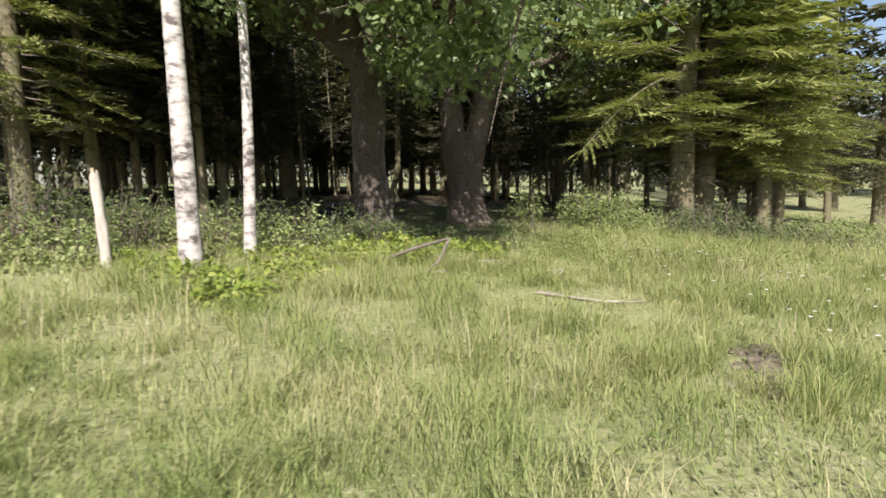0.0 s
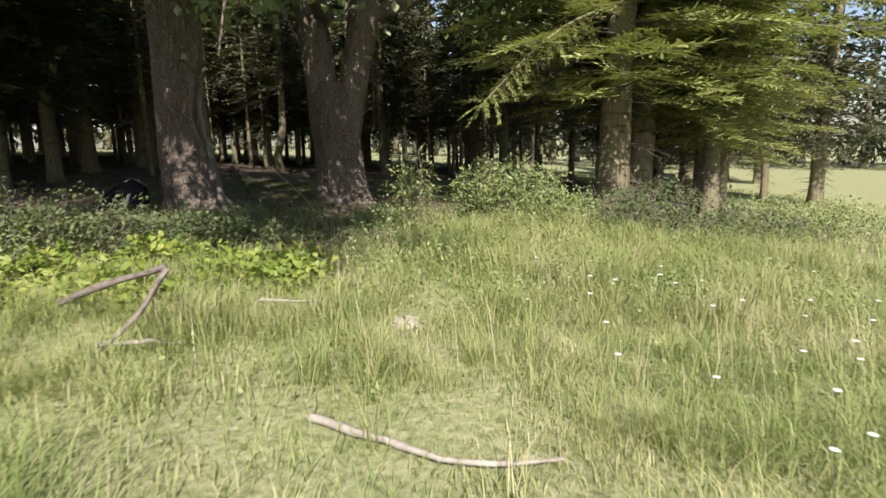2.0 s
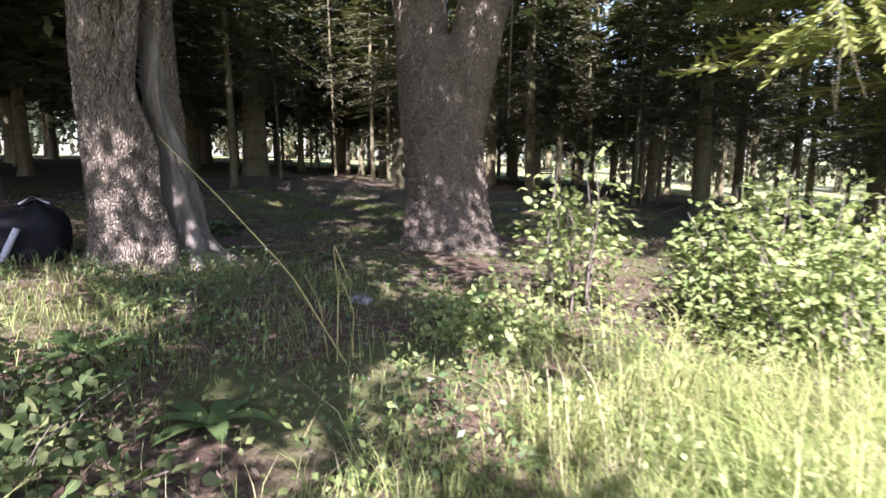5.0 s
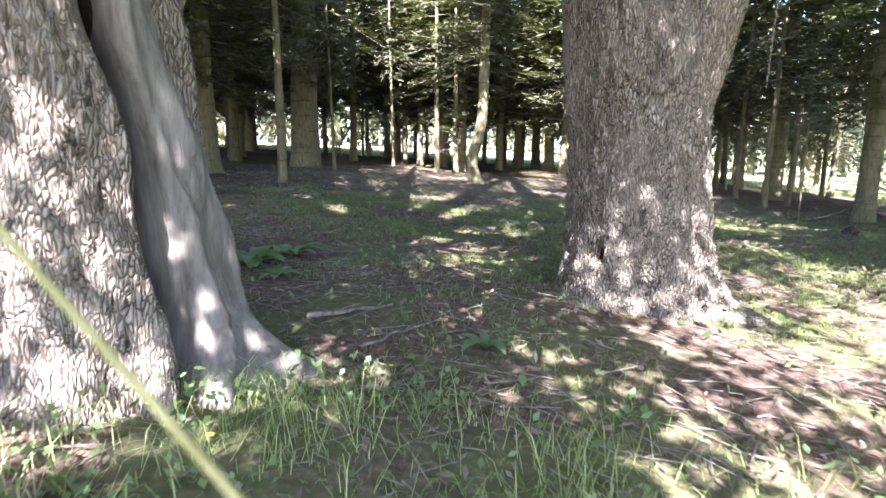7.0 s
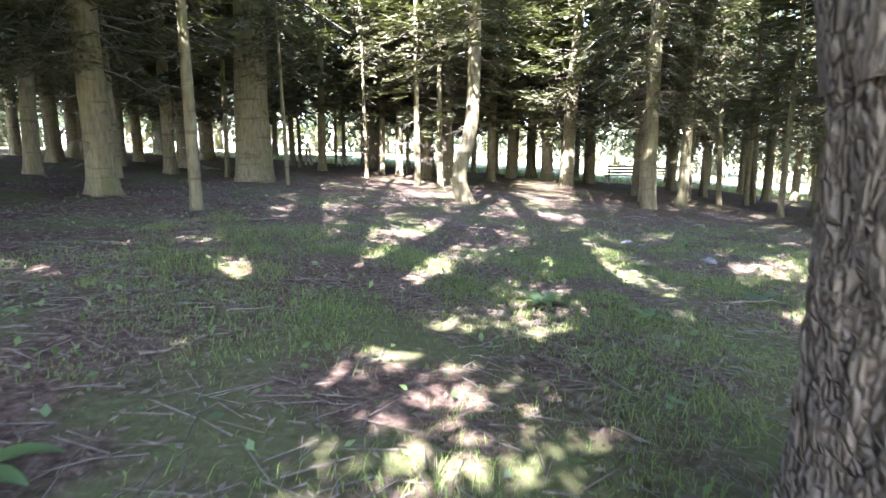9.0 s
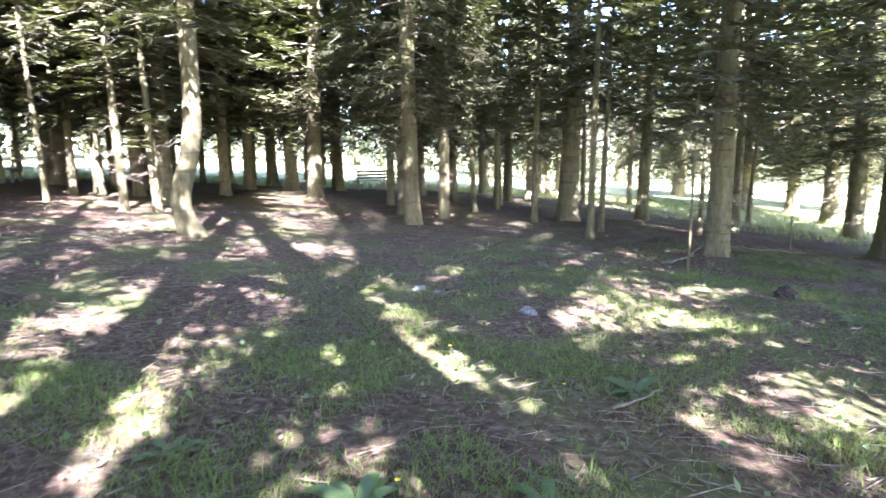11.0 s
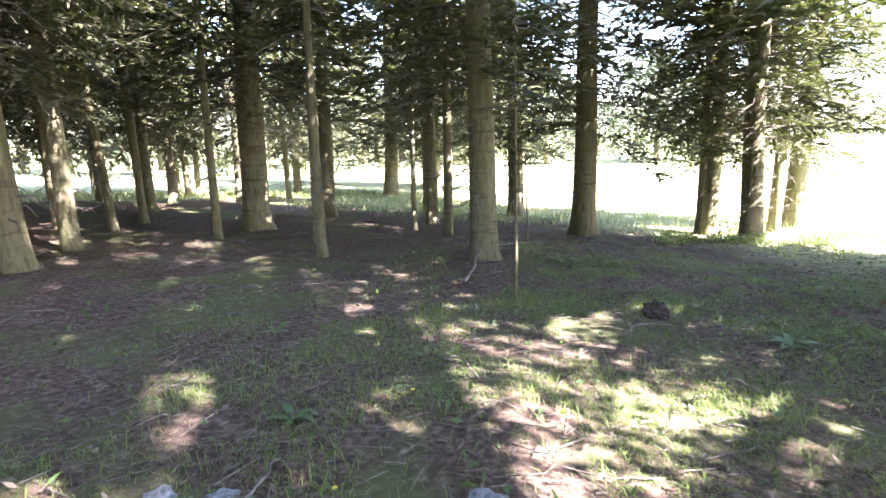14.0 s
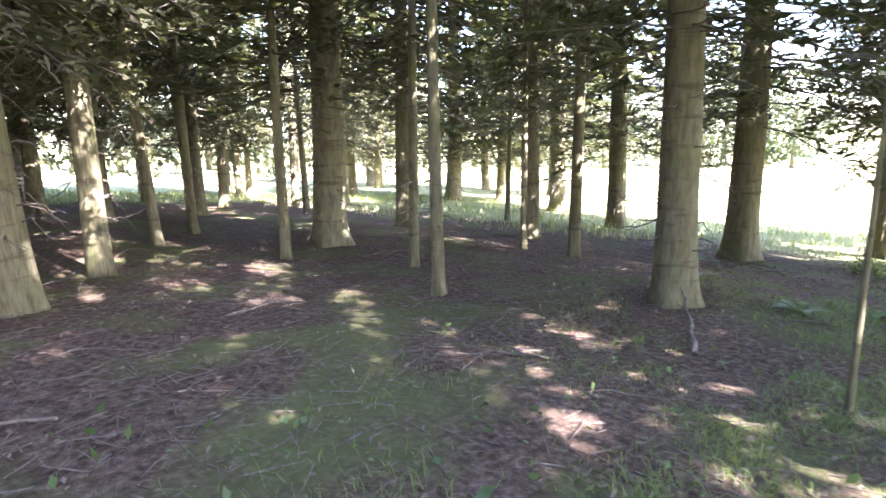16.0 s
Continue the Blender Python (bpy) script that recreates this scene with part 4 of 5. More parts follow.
# ---- shrubs, herbs and weeds ----
def shrub(name, label, x, y, w, dpt, h, stems, per, size, leaf, seed, cat="shrub", group="undergrowth shrubs", arch=0.35):
    ob = thing(name, label, cat, (x, y, gz(x, y)), 0, group)
    g = np.random.default_rng(seed)
    chunks, P, D = [], [], []
    for _ in range(stems):
        a_, q = g.uniform(0, 2 * np.pi), np.sqrt(g.uniform(0, 1))
        bx, by = np.cos(a_) * q * w * 0.5, np.sin(a_) * q * dpt * 0.5
        hh = h * g.uniform(0.55, 1.05) * (1 - 0.35 * q)
        u = np.linspace(0, 1, 6)
        out = np.array([np.cos(a_) * arch * w * 0.5, np.sin(a_) * arch * dpt * 0.5, 0]) * q + np.append(g.normal(0, 0.08, 2), 0)
        zb = gz(x + bx, y + by) - gz(x, y) - 0.03
        pts = np.array([bx, by, zb]) + out * (u ** 1.7)[:, None] + np.array([0, 0, 1.0]) * (hh * u)[:, None] + np.stack([np.sin(6 * u + a_ * 3), np.cos(5 * u + a_ * 5), 0 * u], 1) * (0.05 * hh * u)[:, None]
        chunks.append(tube(pts, np.linspace(0.009, 0.003, 6) * (0.6 + h * 0.5), 4))
        for s_ in g.uniform(0.12, 1.0, per):
            c = np.array([np.interp(s_, u, pts[:, k3]) for k3 in range(3)])
            d = g.normal(size=3) * [1, 1, 0.5]
            d /= np.linalg.norm(d)
            k5 = 5
            reach_ = np.linspace(0.05, 0.3 * (1.15 - s_) + 0.12, k5) * (0.5 + 0.5 * min(h, 1.5))
            P.append(c + d * reach_[:, None] + g.normal(0, 0.02, (k5, 3)))
            D.append(d + g.normal(0, 0.5, (k5, 3)))
    tagged(part("stem_growth", mesh_of("stem_growth", *join(chunks), M_TWIG), ob), kind="stuff")
    P, D = np.concatenate(P), np.concatenate(D)
    P[:, 2] = np.maximum(P[:, 2], 0.02)
    n = len(P)
    part("foliage", mesh_of("foliage", *leaves(P, D, g.normal(size=(n, 3)) * 0.5 + [0, -0.15, 1.0], size * g.uniform(0.6, 1.3, n), size * g.uniform(0.45, 0.85, n)), leaf), ob)
    return ob


BRIGHT, DULL = "bright green leafy bush in the sun at the wood's edge", "dull green scrub of many thin stems"
shrub("bush", BRIGHT, 3.75, 12.0, 1.7, 1.3, 1.5, 60, 26, 0.06, M_SHRUB, 31)
shrub("bush", BRIGHT, 4.6, 11.6, 1.3, 1.0, 1.0, 40, 24, 0.058, M_SHRUB, 32)
shrub("bush", "tall leafy weed shoots beside the trodden gap", 1.95, 12.7, 0.45, 0.4, 1.75, 9, 20, 0.07, M_SHRUB, 33)
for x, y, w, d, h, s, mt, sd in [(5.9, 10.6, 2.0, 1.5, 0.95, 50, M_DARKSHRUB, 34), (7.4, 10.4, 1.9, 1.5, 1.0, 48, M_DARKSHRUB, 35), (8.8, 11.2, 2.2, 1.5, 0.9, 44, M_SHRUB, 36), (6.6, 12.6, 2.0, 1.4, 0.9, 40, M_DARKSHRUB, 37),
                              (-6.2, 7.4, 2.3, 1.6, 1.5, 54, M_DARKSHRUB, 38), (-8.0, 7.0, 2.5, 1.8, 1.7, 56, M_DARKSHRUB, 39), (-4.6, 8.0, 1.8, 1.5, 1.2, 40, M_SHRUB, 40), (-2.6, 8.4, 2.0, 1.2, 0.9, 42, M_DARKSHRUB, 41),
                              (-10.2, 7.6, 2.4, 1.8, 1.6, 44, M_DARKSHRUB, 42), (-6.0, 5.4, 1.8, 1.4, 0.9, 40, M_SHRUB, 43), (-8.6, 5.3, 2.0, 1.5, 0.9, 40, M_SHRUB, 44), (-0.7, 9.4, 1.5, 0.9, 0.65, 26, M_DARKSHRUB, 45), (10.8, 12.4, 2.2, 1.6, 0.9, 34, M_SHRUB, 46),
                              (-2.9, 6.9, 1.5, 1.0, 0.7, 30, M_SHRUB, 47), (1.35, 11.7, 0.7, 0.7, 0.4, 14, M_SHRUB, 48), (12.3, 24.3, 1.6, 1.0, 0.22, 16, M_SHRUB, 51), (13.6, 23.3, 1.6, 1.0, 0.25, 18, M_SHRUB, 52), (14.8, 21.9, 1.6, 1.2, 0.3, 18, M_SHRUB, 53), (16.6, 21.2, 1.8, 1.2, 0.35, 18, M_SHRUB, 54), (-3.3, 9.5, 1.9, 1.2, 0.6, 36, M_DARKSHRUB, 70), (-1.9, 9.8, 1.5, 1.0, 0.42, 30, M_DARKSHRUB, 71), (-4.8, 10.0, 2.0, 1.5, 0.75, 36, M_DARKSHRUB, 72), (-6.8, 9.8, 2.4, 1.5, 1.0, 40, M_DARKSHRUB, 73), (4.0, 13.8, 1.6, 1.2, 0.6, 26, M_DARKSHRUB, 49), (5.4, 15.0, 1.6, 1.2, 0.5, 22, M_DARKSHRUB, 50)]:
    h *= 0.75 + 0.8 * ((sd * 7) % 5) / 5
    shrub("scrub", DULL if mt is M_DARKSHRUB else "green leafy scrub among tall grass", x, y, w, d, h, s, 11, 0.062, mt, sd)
for x, y, w, sd in [(-1.3, 6.8, 0.8, 61), (-2.2, 6.7, 0.9, 62), (0.3, 7.1, 0.5, 63), (-3.0, 6.2, 0.8, 64), (-0.25, 7.2, 0.6, 65), (-0.5, 7.8, 0.6, 66), (-1.9, 7.5, 0.8, 67), (-0.8, 6.5, 0.5, 68), (-2.6, 5.3, 0.7, 69), (-3.6, 5.6, 0.7, 60), (-1.1, 8.1, 0.6, 58), (-3.3, 4.1, 0.9, 57), (-2.7, 3.3, 0.7, 56), (-2.3, 4.6, 0.8, 55), (-3.9, 4.9, 0.9, 54), (-4.7, 5.6, 0.9, 51), (0.0, 7.9, 0.5, 50)]:
    shrub("lime_weed", "low yellow-green broad-leaved weeds", x, y, w, w * 0.8, 0.3, 11, 9, 0.09, M_LIME, sd, "weed", "yellow-green weeds")


def rosette(label, x, y, n, ln, seed, leaf=None, up=0.6, group="broad-leaved plants"):
    """A low plant of long curved leaves round one root, each folded along its rib."""
    ob = thing("broad_leaf_plant", label, "plant", (x, y, gz(x, y)), 0, group)
    g = np.random.default_rng(seed)
    for q in range(n):
        a_ = 2 * np.pi * q / n + g.uniform(-0.3, 0.3)
        l_ = ln * g.uniform(0.65, 1.15)
        u = np.linspace(0, 1, 7)
        hgt = l_ * up * (u - 0.75 * u ** 2.2) * g.uniform(0.8, 1.3)
        r_ = l_ * 0.9 * u
        wd = l_ * 0.14 * np.sin(np.pi * np.clip(u * 0.95 + 0.06, 0, 1)) ** 0.8
        d, s = np.array([np.cos(a_), np.sin(a_), 0]), np.array([-np.sin(a_), np.cos(a_), 0])
        rows = []
        for f_, lift in ((-1, 0.25), (0, 0), (1, 0.25)):
            rows.append(d * r_[:, None] + s * (f_ * wd)[:, None] + np.array([0, 0, 1.0]) * (hgt + lift * wd)[:, None])
        V = np.stack(rows, 1).reshape(-1, 3)
        F = [(k3 * 3 + c, k3 * 3 + c + 1, k3 * 3 + c + 4, k3 * 3 + c + 3) for k3 in range(6) for c in (0, 1)]
        part("leaf", mesh_of("leaf", V, F, leaf or M_WEED, True), ob)
    return ob


for x, y, n, ln, sd in [(-2.7, 15.3, 15, 0.42, 71), (-3.12, 15.2, 13, 0.4, 72), (-2.35, 15.05, 11, 0.3, 73), (-2.6, 15.85, 12, 0.36, 68), (-3.4, 15.7, 11, 0.36, 69), (-0.57, 19.05, 10, 0.27, 74), (0.25, 18.9, 6, 0.2, 75), (1.43, 20.0, 6, 0.27, 76), (-0.95, 10.6, 7, 0.4, 77), (0.1, 10.0, 7, 0.3, 78), (-0.5, 13.9, 7, 0.25, 79),
                        (0.0, 15.3, 6, 0.22, 80), (7.6, 24.6, 7, 0.35, 81), (5.0, 21.3, 6, 0.25, 82), (8.0, 24.0, 6, 0.3, 83), (2.6, 24.9, 5, 0.2, 84), (1.6, 23.4, 5, 0.18, 85), (-1.2, 11.6, 7, 0.3, 86), (-1.4, 19.8, 5, 0.2, 87)]:
    rosette("dark green broad-leaved plant on the litter", x, y, n, ln, sd)


# ---- furniture beyond the trees ----
def boards(ob, name, specs, label=""):
    for s in specs:
        part(name, mesh_of(name, *box_vf(*s), M_WOOD), ob, label)


def picnic_table(x, y, turn):
    ob = thing("picnic_table", "weathered wooden picnic table with fixed benches", "table", (x, y, gz(x, y)), turn)
    boards(ob, "top_plank", [(2.4, 0.135, 0.045, (0, k * 0.145, 0.74)) for k in (-2, -1, 0, 1, 2)])
    boards(ob, "seat_plank", [(2.4, 0.24, 0.045, (0, sgn * 0.72, 0.44)) for sgn in (-1, 1)])
    boards(ob, "cross_beam", [(1.6, 0.05, 0.1, (k, 0, 0.37), math.pi / 2) for k in (-0.85, 0.85)])
    for k in (-0.85, 0.85):
        for sgn in (-1, 1):
            V, F = tube(np.array([(k, sgn * 0.62, -0.03), (k, sgn * 0.22, 0.72)]), [0.055, 0.055], 4)
            part("leg", mesh_of("leg", V, F, M_WOOD), ob)
    return ob


def park_bench(x, y, turn):
    ob = thing("park_bench", "grey wooden bench with slatted back at the meadow", "bench", (x, y, gz(x, y)), turn, "benches beyond the wood")
    boards(ob, "seat_slat", [(1.5, 0.1, 0.035, (0, k * 0.12, 0.44)) for k in (-1.5, -0.5, 0.5, 1.5)])
    boards(ob, "back_slat", [(1.5, 0.03, 0.1, (0, 0.27 + 0.03 * k, 0.58 + 0.14 * k)) for k in (0, 1, 2)])
    for k in (-0.62, 0.62):
        V, F = tube(np.array([(k, 0.22, -0.03), (k, 0.23, 0.44), (k, 0.32, 0.93)]), [0.035, 0.035, 0.03], 6)
        part("back_post", mesh_of("back_post", V, F, M_WOOD), ob)
        V, F = tube(np.array([(k, -0.18, -0.03), (k, -0.18, 0.42)]), [0.035, 0.035], 6)
        part("front_leg", mesh_of("front_leg", V, F, M_WOOD), ob)
    return ob


picnic_table(-10.6, 41.0, 8)
park_bench(3.35, 43.5, -170)
park_bench(5.35, 46.0, -175)

# ---- things lying about ----
STONE = (1.24, 5.87)
bag = thing("black_bag", "black rucksack with a grey strap slumped by the maple", "bag", (-3.3, 12.7, gz(-3.3, 12.7)), 25)
bag.scale = (1.1, 1.0, 0.95)
u, v = np.meshgrid(np.linspace(0, 2 * np.pi, 28, endpoint=False), np.linspace(0, 1, 16))
rr = 0.36 * np.clip(1 - (2 * v - 0.75) ** 4 * 0.45, 0.05, 1) * (1 - 0.35 * v) * np.where(v > 0.94, 0.35, 1)
sq = 1 / (np.abs(np.cos(u)) ** 3 + np.abs(np.sin(u)) ** 3) ** (1 / 3)
V = np.stack([rr * sq * np.cos(u) * 1.15 + 0.2 * v, rr * sq * np.sin(u) * 0.8 + 0.03 * np.sin(5 * u + 4 * v), -0.02 + 0.62 * v + 0.015 * np.sin(3 * u)], -1).reshape(-1, 3)
i, j = np.meshgrid(np.arange(15), np.arange(28), indexing="ij")
F = np.stack([i * 28 + j, i * 28 + (j + 1) % 28, (i + 1) * 28 + (j + 1) % 28, (i + 1) * 28 + j], -1).reshape(-1, 4)
part("body", mesh_of("body", V, F, M_BLACK, True), bag)
V, F = tube(np.array([(0.0, -0.33, 0.06), (0.06, -0.33, 0.2), (0.12, -0.29, 0.36)]), [0.028, 0.03, 0.028], 6)
part("strap", mesh_of("strap", V, F, M_STRAP, True), bag, "grey webbing strap")
V, F = tube(np.array([(0.1, -0.1, 0.58), (0.2, -0.12, 0.66), (0.32, -0.1, 0.58)]), [0.014, 0.014, 0.014], 6)
part("handle", mesh_of("handle", V, F, M_STRAP, True), bag)


def crumple(name, label, x, y, w, h, seed, material=None):
    g = np.random.default_rng(seed)
    bm = bmesh.new()
    bmesh.ops.create_icosphere(bm, subdivisions=3, radius=1.0)
    for vv in bm.verts:
        k = 1 + 0.45 * noise.noise(vv.co * 1.9 + Vector((seed, 0, 0))) + 0.3 * noise.noise(vv.co * 4.3 + Vector((0, seed, 0)))
        vv.co = Vector((vv.co.x * k * w / 2, vv.co.y * k * w / 2.6, max(-0.3, vv.co.z * k) * h))
    me = bpy.data.meshes.new(name)
    bm.to_mesh(me)
    bm.free()
    me.materials.append(material or M_PAPER)
    ob = new(name, me)
    ob.matrix_basis = pose(x, y, gz(x, y) + 0.2 * h, 0, 0, g.uniform(0, 360))
    return tagged(ob, label, name.split("_")[-1])


crumple("plastic_wrapper", "crumpled white plastic wrapper on the leaf litter", 0.2, 12.25, 0.2, 0.05, 3)
crumple("plastic_wrapper", "grey-white scrap of plastic in short grass", 1.57, 22.04, 0.2, 0.05, 5)
crumple("tissue_scrap", "pale torn tissue on the ground", 0.72, 23.2, 0.17, 0.03, 7)
crumple("tissue_scrap", "pale torn tissue on the ground", 0.9, 23.0, 0.15, 0.028, 8)
crumple("earth_mound", "small dark mound of bare earth in the grass", 5.35, 22.5, 0.32, 0.12, 11, M_SOIL)
crumple("flat_stone", "pale dusty stone half sunk in the meadow grass", STONE[0], STONE[1], 0.26, 0.05, 13, M_STONE)


for x, y, w, sd in [(1.6, 1.2, 0.26, 13), (1.72, 1.42, 0.3, 17), (1.88, 1.66, 0.28, 19), (1.98, 1.9, 0.32, 23), (1.84, 1.98, 0.2, 29), (1.52, 1.0, 0.2, 31), (1.78, 1.22, 0.18, 37), (2.06, 1.68, 0.17, 41), (1.62, 1.6, 0.16, 43)]:
    tagged(crumple("earth_mound", "lumpy heap of bare turned-up earth in the grass", x, y, w, 0.22 * w, sd, M_EARTH), group="heaps of turned-up earth")


def stick(label, pts, r, material=None, name="fallen_branch", group="fallen branches"):
    P = np.array([(x, y, gz(x, y) + z) for x, y, z in pts])
    t_ = np.linspace(0, 1, len(P))
    tt = np.linspace(0, 1, 16)
    Q = np.stack([np.interp(tt, t_, P[:, k]) for k in range(3)], 1)
    Q += 0.012 * np.stack([np.sin(14 * tt + r * 300), np.cos(19 * tt), 0.5 * np.sin(13 * tt)], 1)
    V, F = tube(Q - Q[0], r * (1 - 0.6 * tt) * (1 + 0.22 * np.sin(23 * tt + 90 * r) * np.sin(41 * tt)), 7)
    V += rng.normal(0, 0.06 * r, V.shape)
    ob = new(name, mesh_of(name, V, F, material or M_TWIG, True))
    ob.location = Q[0]
    return tagged(ob, label, "branch", group)


stick("broken pale branch propped over the yellow-green weeds", [(-1.3, 6.1, 0.1), (-0.75, 5.85, 0.36), (-0.35, 5.67, 0.53), (-0.5, 5.5, 0.28), (-0.74, 5.32, 0.02)], 0.03)
stick("short bleached branch in the weeds", [(-0.78, 5.4, 0.05), (-0.5, 5.42, 0.08), (-0.28, 5.45, 0.06)], 0.02, M_WOOD)
stick("thin bleached branch on trodden grass", [(0.1, 6.3, 0.1), (0.45, 6.19, 0.13), (0.8, 6.1, 0.1)], 0.014, M_WOOD)
stick("grey branch lying in the meadow grass", [(0.62, 4.4, 0.02), (1.0, 4.12, 0.04), (1.22, 3.92, 0.03), (1.75, 3.84, 0.03)], 0.024, M_WOOD)
stick("curved branch lying on the grass", [(-0.6, 8.3, 0.04), (-0.1, 8.1, 0.07), (0.35, 8.35, 0.12), (0.55, 8.8, 0.16)], 0.025, M_WOOD)
stick("pale branch on the leaf litter", [(-1.65, 14.01, 0.02), (-1.46, 14.14, 0.03), (-1.21, 14.39, 0.03)], 0.022)
stick("thin bare branch on the leaf litter", [(-1.15, 13.6, 0.02), (-1.05, 13.8, 0.03), (-0.97, 14.02, 0.02)], 0.012)
stick("dead branch leaning at the foot of a fir", [(5.5, 24.95, 0.03), (6.1, 25.2, 0.1), (6.6, 25.45, 0.28)], 0.028)
stick("dead branch on brown needles", [(7.9, 26.3, 0.03), (8.7, 26.0, 0.08), (9.6, 25.9, 0.05)], 0.022)
for q in range(80):
    x, y = rng.uniform(-6, 13), rng.uniform(15, 33)
    if abs(x + 0.6) < 0.8 and y < 23:
        continue
    a_, l_ = rng.uniform(0, np.pi), rng.uniform(0.25, 1.0)
    stick("dry fallen twig on brown needles", [(x, y, 0.02), (x + 0.5 * l_ * np.cos(a_), y + 0.5 * l_ * np.sin(a_), rng.uniform(0.02, 0.08)), (x + l_ * np.cos(a_ + 0.2), y + l_ * np.sin(a_ + 0.2), 0.02)], rng.uniform(0.006, 0.014))

# the tall bent yellow stalks by the gap
stalk = thing("dry_stalk", "tall broken yellow weed stalk leaning over", "stalk", (0.4, 10.9, gz(0.4, 10.9)))
for pts, r in [([(0, 0, -0.02), (0.02, 0, 0.45), (0.0, -0.02, 0.72), (0.09, 0, 0.48)], 0.008), ([(0.05, 0, 0), (-0.3, 0.1, 0.5), (-0.75, 0.15, 0.95), (-1.15, 0.2, 1.32)], 0.009), ([(0.08, 0.05, 0), (0.1, 0.03, 0.3), (0.02, 0, 0.55)], 0.006), ([(-0.05, 0, 0), (-0.1, 0.02, 0.35), (-0.18, 0.0, 0.52)], 0.005)]:
    P = np.array(pts)
    tt = np.linspace(0, 1, 14)
    Q = np.stack([np.interp(tt, np.linspace(0, 1, len(P)), P[:, k]) for k in range(3)], 1)
    part("stem", mesh_of("stem", *tube(Q, 0.7 * r * (1 - 0.5 * tt), 5), M_STALK, True), stalk)
# sapling with dead twigs beside the path
sap = conifer(conifer_meshes("sapling", 3.4, 0.022, 2.3, 0.35, M_NEEDLE, M_FIR_BARK, 24, 0.2, 0.7, 0.0, 9.0, 33), "thin young fir, half dead, with bare twigs", (5.0, 23.9, gz(5.0, 23.9)), 0, "saplings", "fir_sapling")
sap2 = copy_thing(sap, pose(9.4, 26.2, gz(9.4, 26.2), 0, 2, 120) @ Matrix.Diagonal((0.8, 0.8, 0.75, 1)))


# ---- meadow grass, litter and turf ----
def stuff(name, label, category, V, F, material):
    ob = part(name, mesh_of(name, V, F, material))
    return tagged(ob, label, category, kind="stuff")


def scatter(n, x0, x1, y0, y1, keep_):
    x, y = rng.uniform(x0, x1, n), rng.uniform(y0, y1, n)
    ok = rng.uniform(0, 1, n) < keep_(x, y)
    return x[ok], y[ok]


def open_meadow(x, y):
    """How much tall grass stands at a place: the meadow up to the wood's ragged edge, less where it is trodden."""
    edge = 9.0 + 0.7 * np.sin(1.3 * x) + 3.0 / (1 + np.exp(-(x - 1.7 - 0.3 * np.sin(1.7 * y)) * 3)) - 2.2 / (1 + np.exp((x + 1.4) * 3))
    k = np.clip((edge - y) / 1.2, 0, 1)
    bare = np.clip(((x - STONE[0]) ** 2 + (y - STONE[1]) ** 2) / 0.05, 0.05, 1) * np.clip(((x - 1.77) ** 2 + (0.55 * (y - 1.55)) ** 2) / 0.11, 0.08, 1)
    return k * bare * np.clip(0.08 + 1.25 * fnoise(x, y, 0.3, 2) * fnoise(x, y, 1.3, 3) * 1.6, 0.06, 1)


x, y = scatter(280000, -5.5, 8.5, -0.8, 13.0, lambda x, y: open_meadow(x, y) * np.clip((8.5 - x) / 2.5, 0, 1) * np.clip((x + 5.5) / 1.5, 0, 1))
tall = np.clip(1.7 * fnoise(x, y, 1.1, 5) * fnoise(x, y, 0.35, 6) * 1.5, 0.1, 1.3)
trodden = np.exp(-((x - (1.5 + 0.25 * np.sin(y))) / 0.8) ** 2) * (y > 2)
h = (0.09 + 0.24 * tall * rng.uniform(0.3, 1.3, len(x))) * (1 - 0.5 * trodden)
h *= np.where((x > 2.0) & (y > 5), 1.3, 1.0)
stuff("meadow_grass", "tall soft light green meadow grass", "grass", *blades(x, y, h, rng.uniform(0.003, 0.007, len(x)), 1.7), M_MEADOW)
# tufts: many blades leaning out from one root
cx_, cy_ = scatter(1500, -4.5, 7.5, 0.2, 11.5, open_meadow)
k_ = rng.integers(30, 75, len(cx_))
a_, q_ = rng.uniform(0, 2 * np.pi, k_.sum()), np.abs(rng.normal(0, 0.07, k_.sum()))
x, y = np.repeat(cx_, k_) + q_ * np.cos(a_), np.repeat(cy_, k_) + q_ * np.sin(a_)
h = np.repeat(rng.uniform(0.2, 0.5, len(cx_)), k_) * rng.uniform(0.5, 1.15, len(x))
stuff("grass_tufts", "taller tufts of yellowish meadow grass", "grass", *blades(x, y, h, rng.uniform(0.002, 0.0045, len(x)), 1.6), M_TUFT)
x, y = scatter(120000, -16, 26, -9, 14, lambda x, y: open_meadow(x, y) * ((x < -4.6) | (x > 6.8) | (y < -0.8)) * np.clip(1.15 - np.hypot((x - 3) / 20, (y - 4) / 14) ** 4, 0, 1))
stuff("outer_meadow_grass", "tall meadow grass farther off", "grass", *blades(x, y, rng.uniform(0.15, 0.38, len(x)), rng.uniform(0.008, 0.018, len(x)), 1.3), M_MEADOW)
x, y = scatter(9000, -5, 8.5, 0.5, 12.5, lambda x, y: open_meadow(x, y) * (fnoise(x, y, 0.9, 8) > 0.5))
stuff("seed_stalks", "dry pale seed stalks standing above the grass", "grass", *blades(x, y, rng.uniform(0.25, 0.6, len(x)), rng.uniform(0.002, 0.005, len(x)), 0.9), M_STRAW)
x, y = scatter(52000, 0.2, 5.4, 5.6, 12.0, lambda x, y: 0.45 * np.clip((x - 1.5 - 0.4 * np.sin(2.1 * y)) / 0.9, 0, 1) * np.clip((12 - y) / 1.5, 0, 1) * np.clip((y - 5.6) / 2.0, 0, 1) * (0.25 + fnoise(x, y, 0.3, 7)))
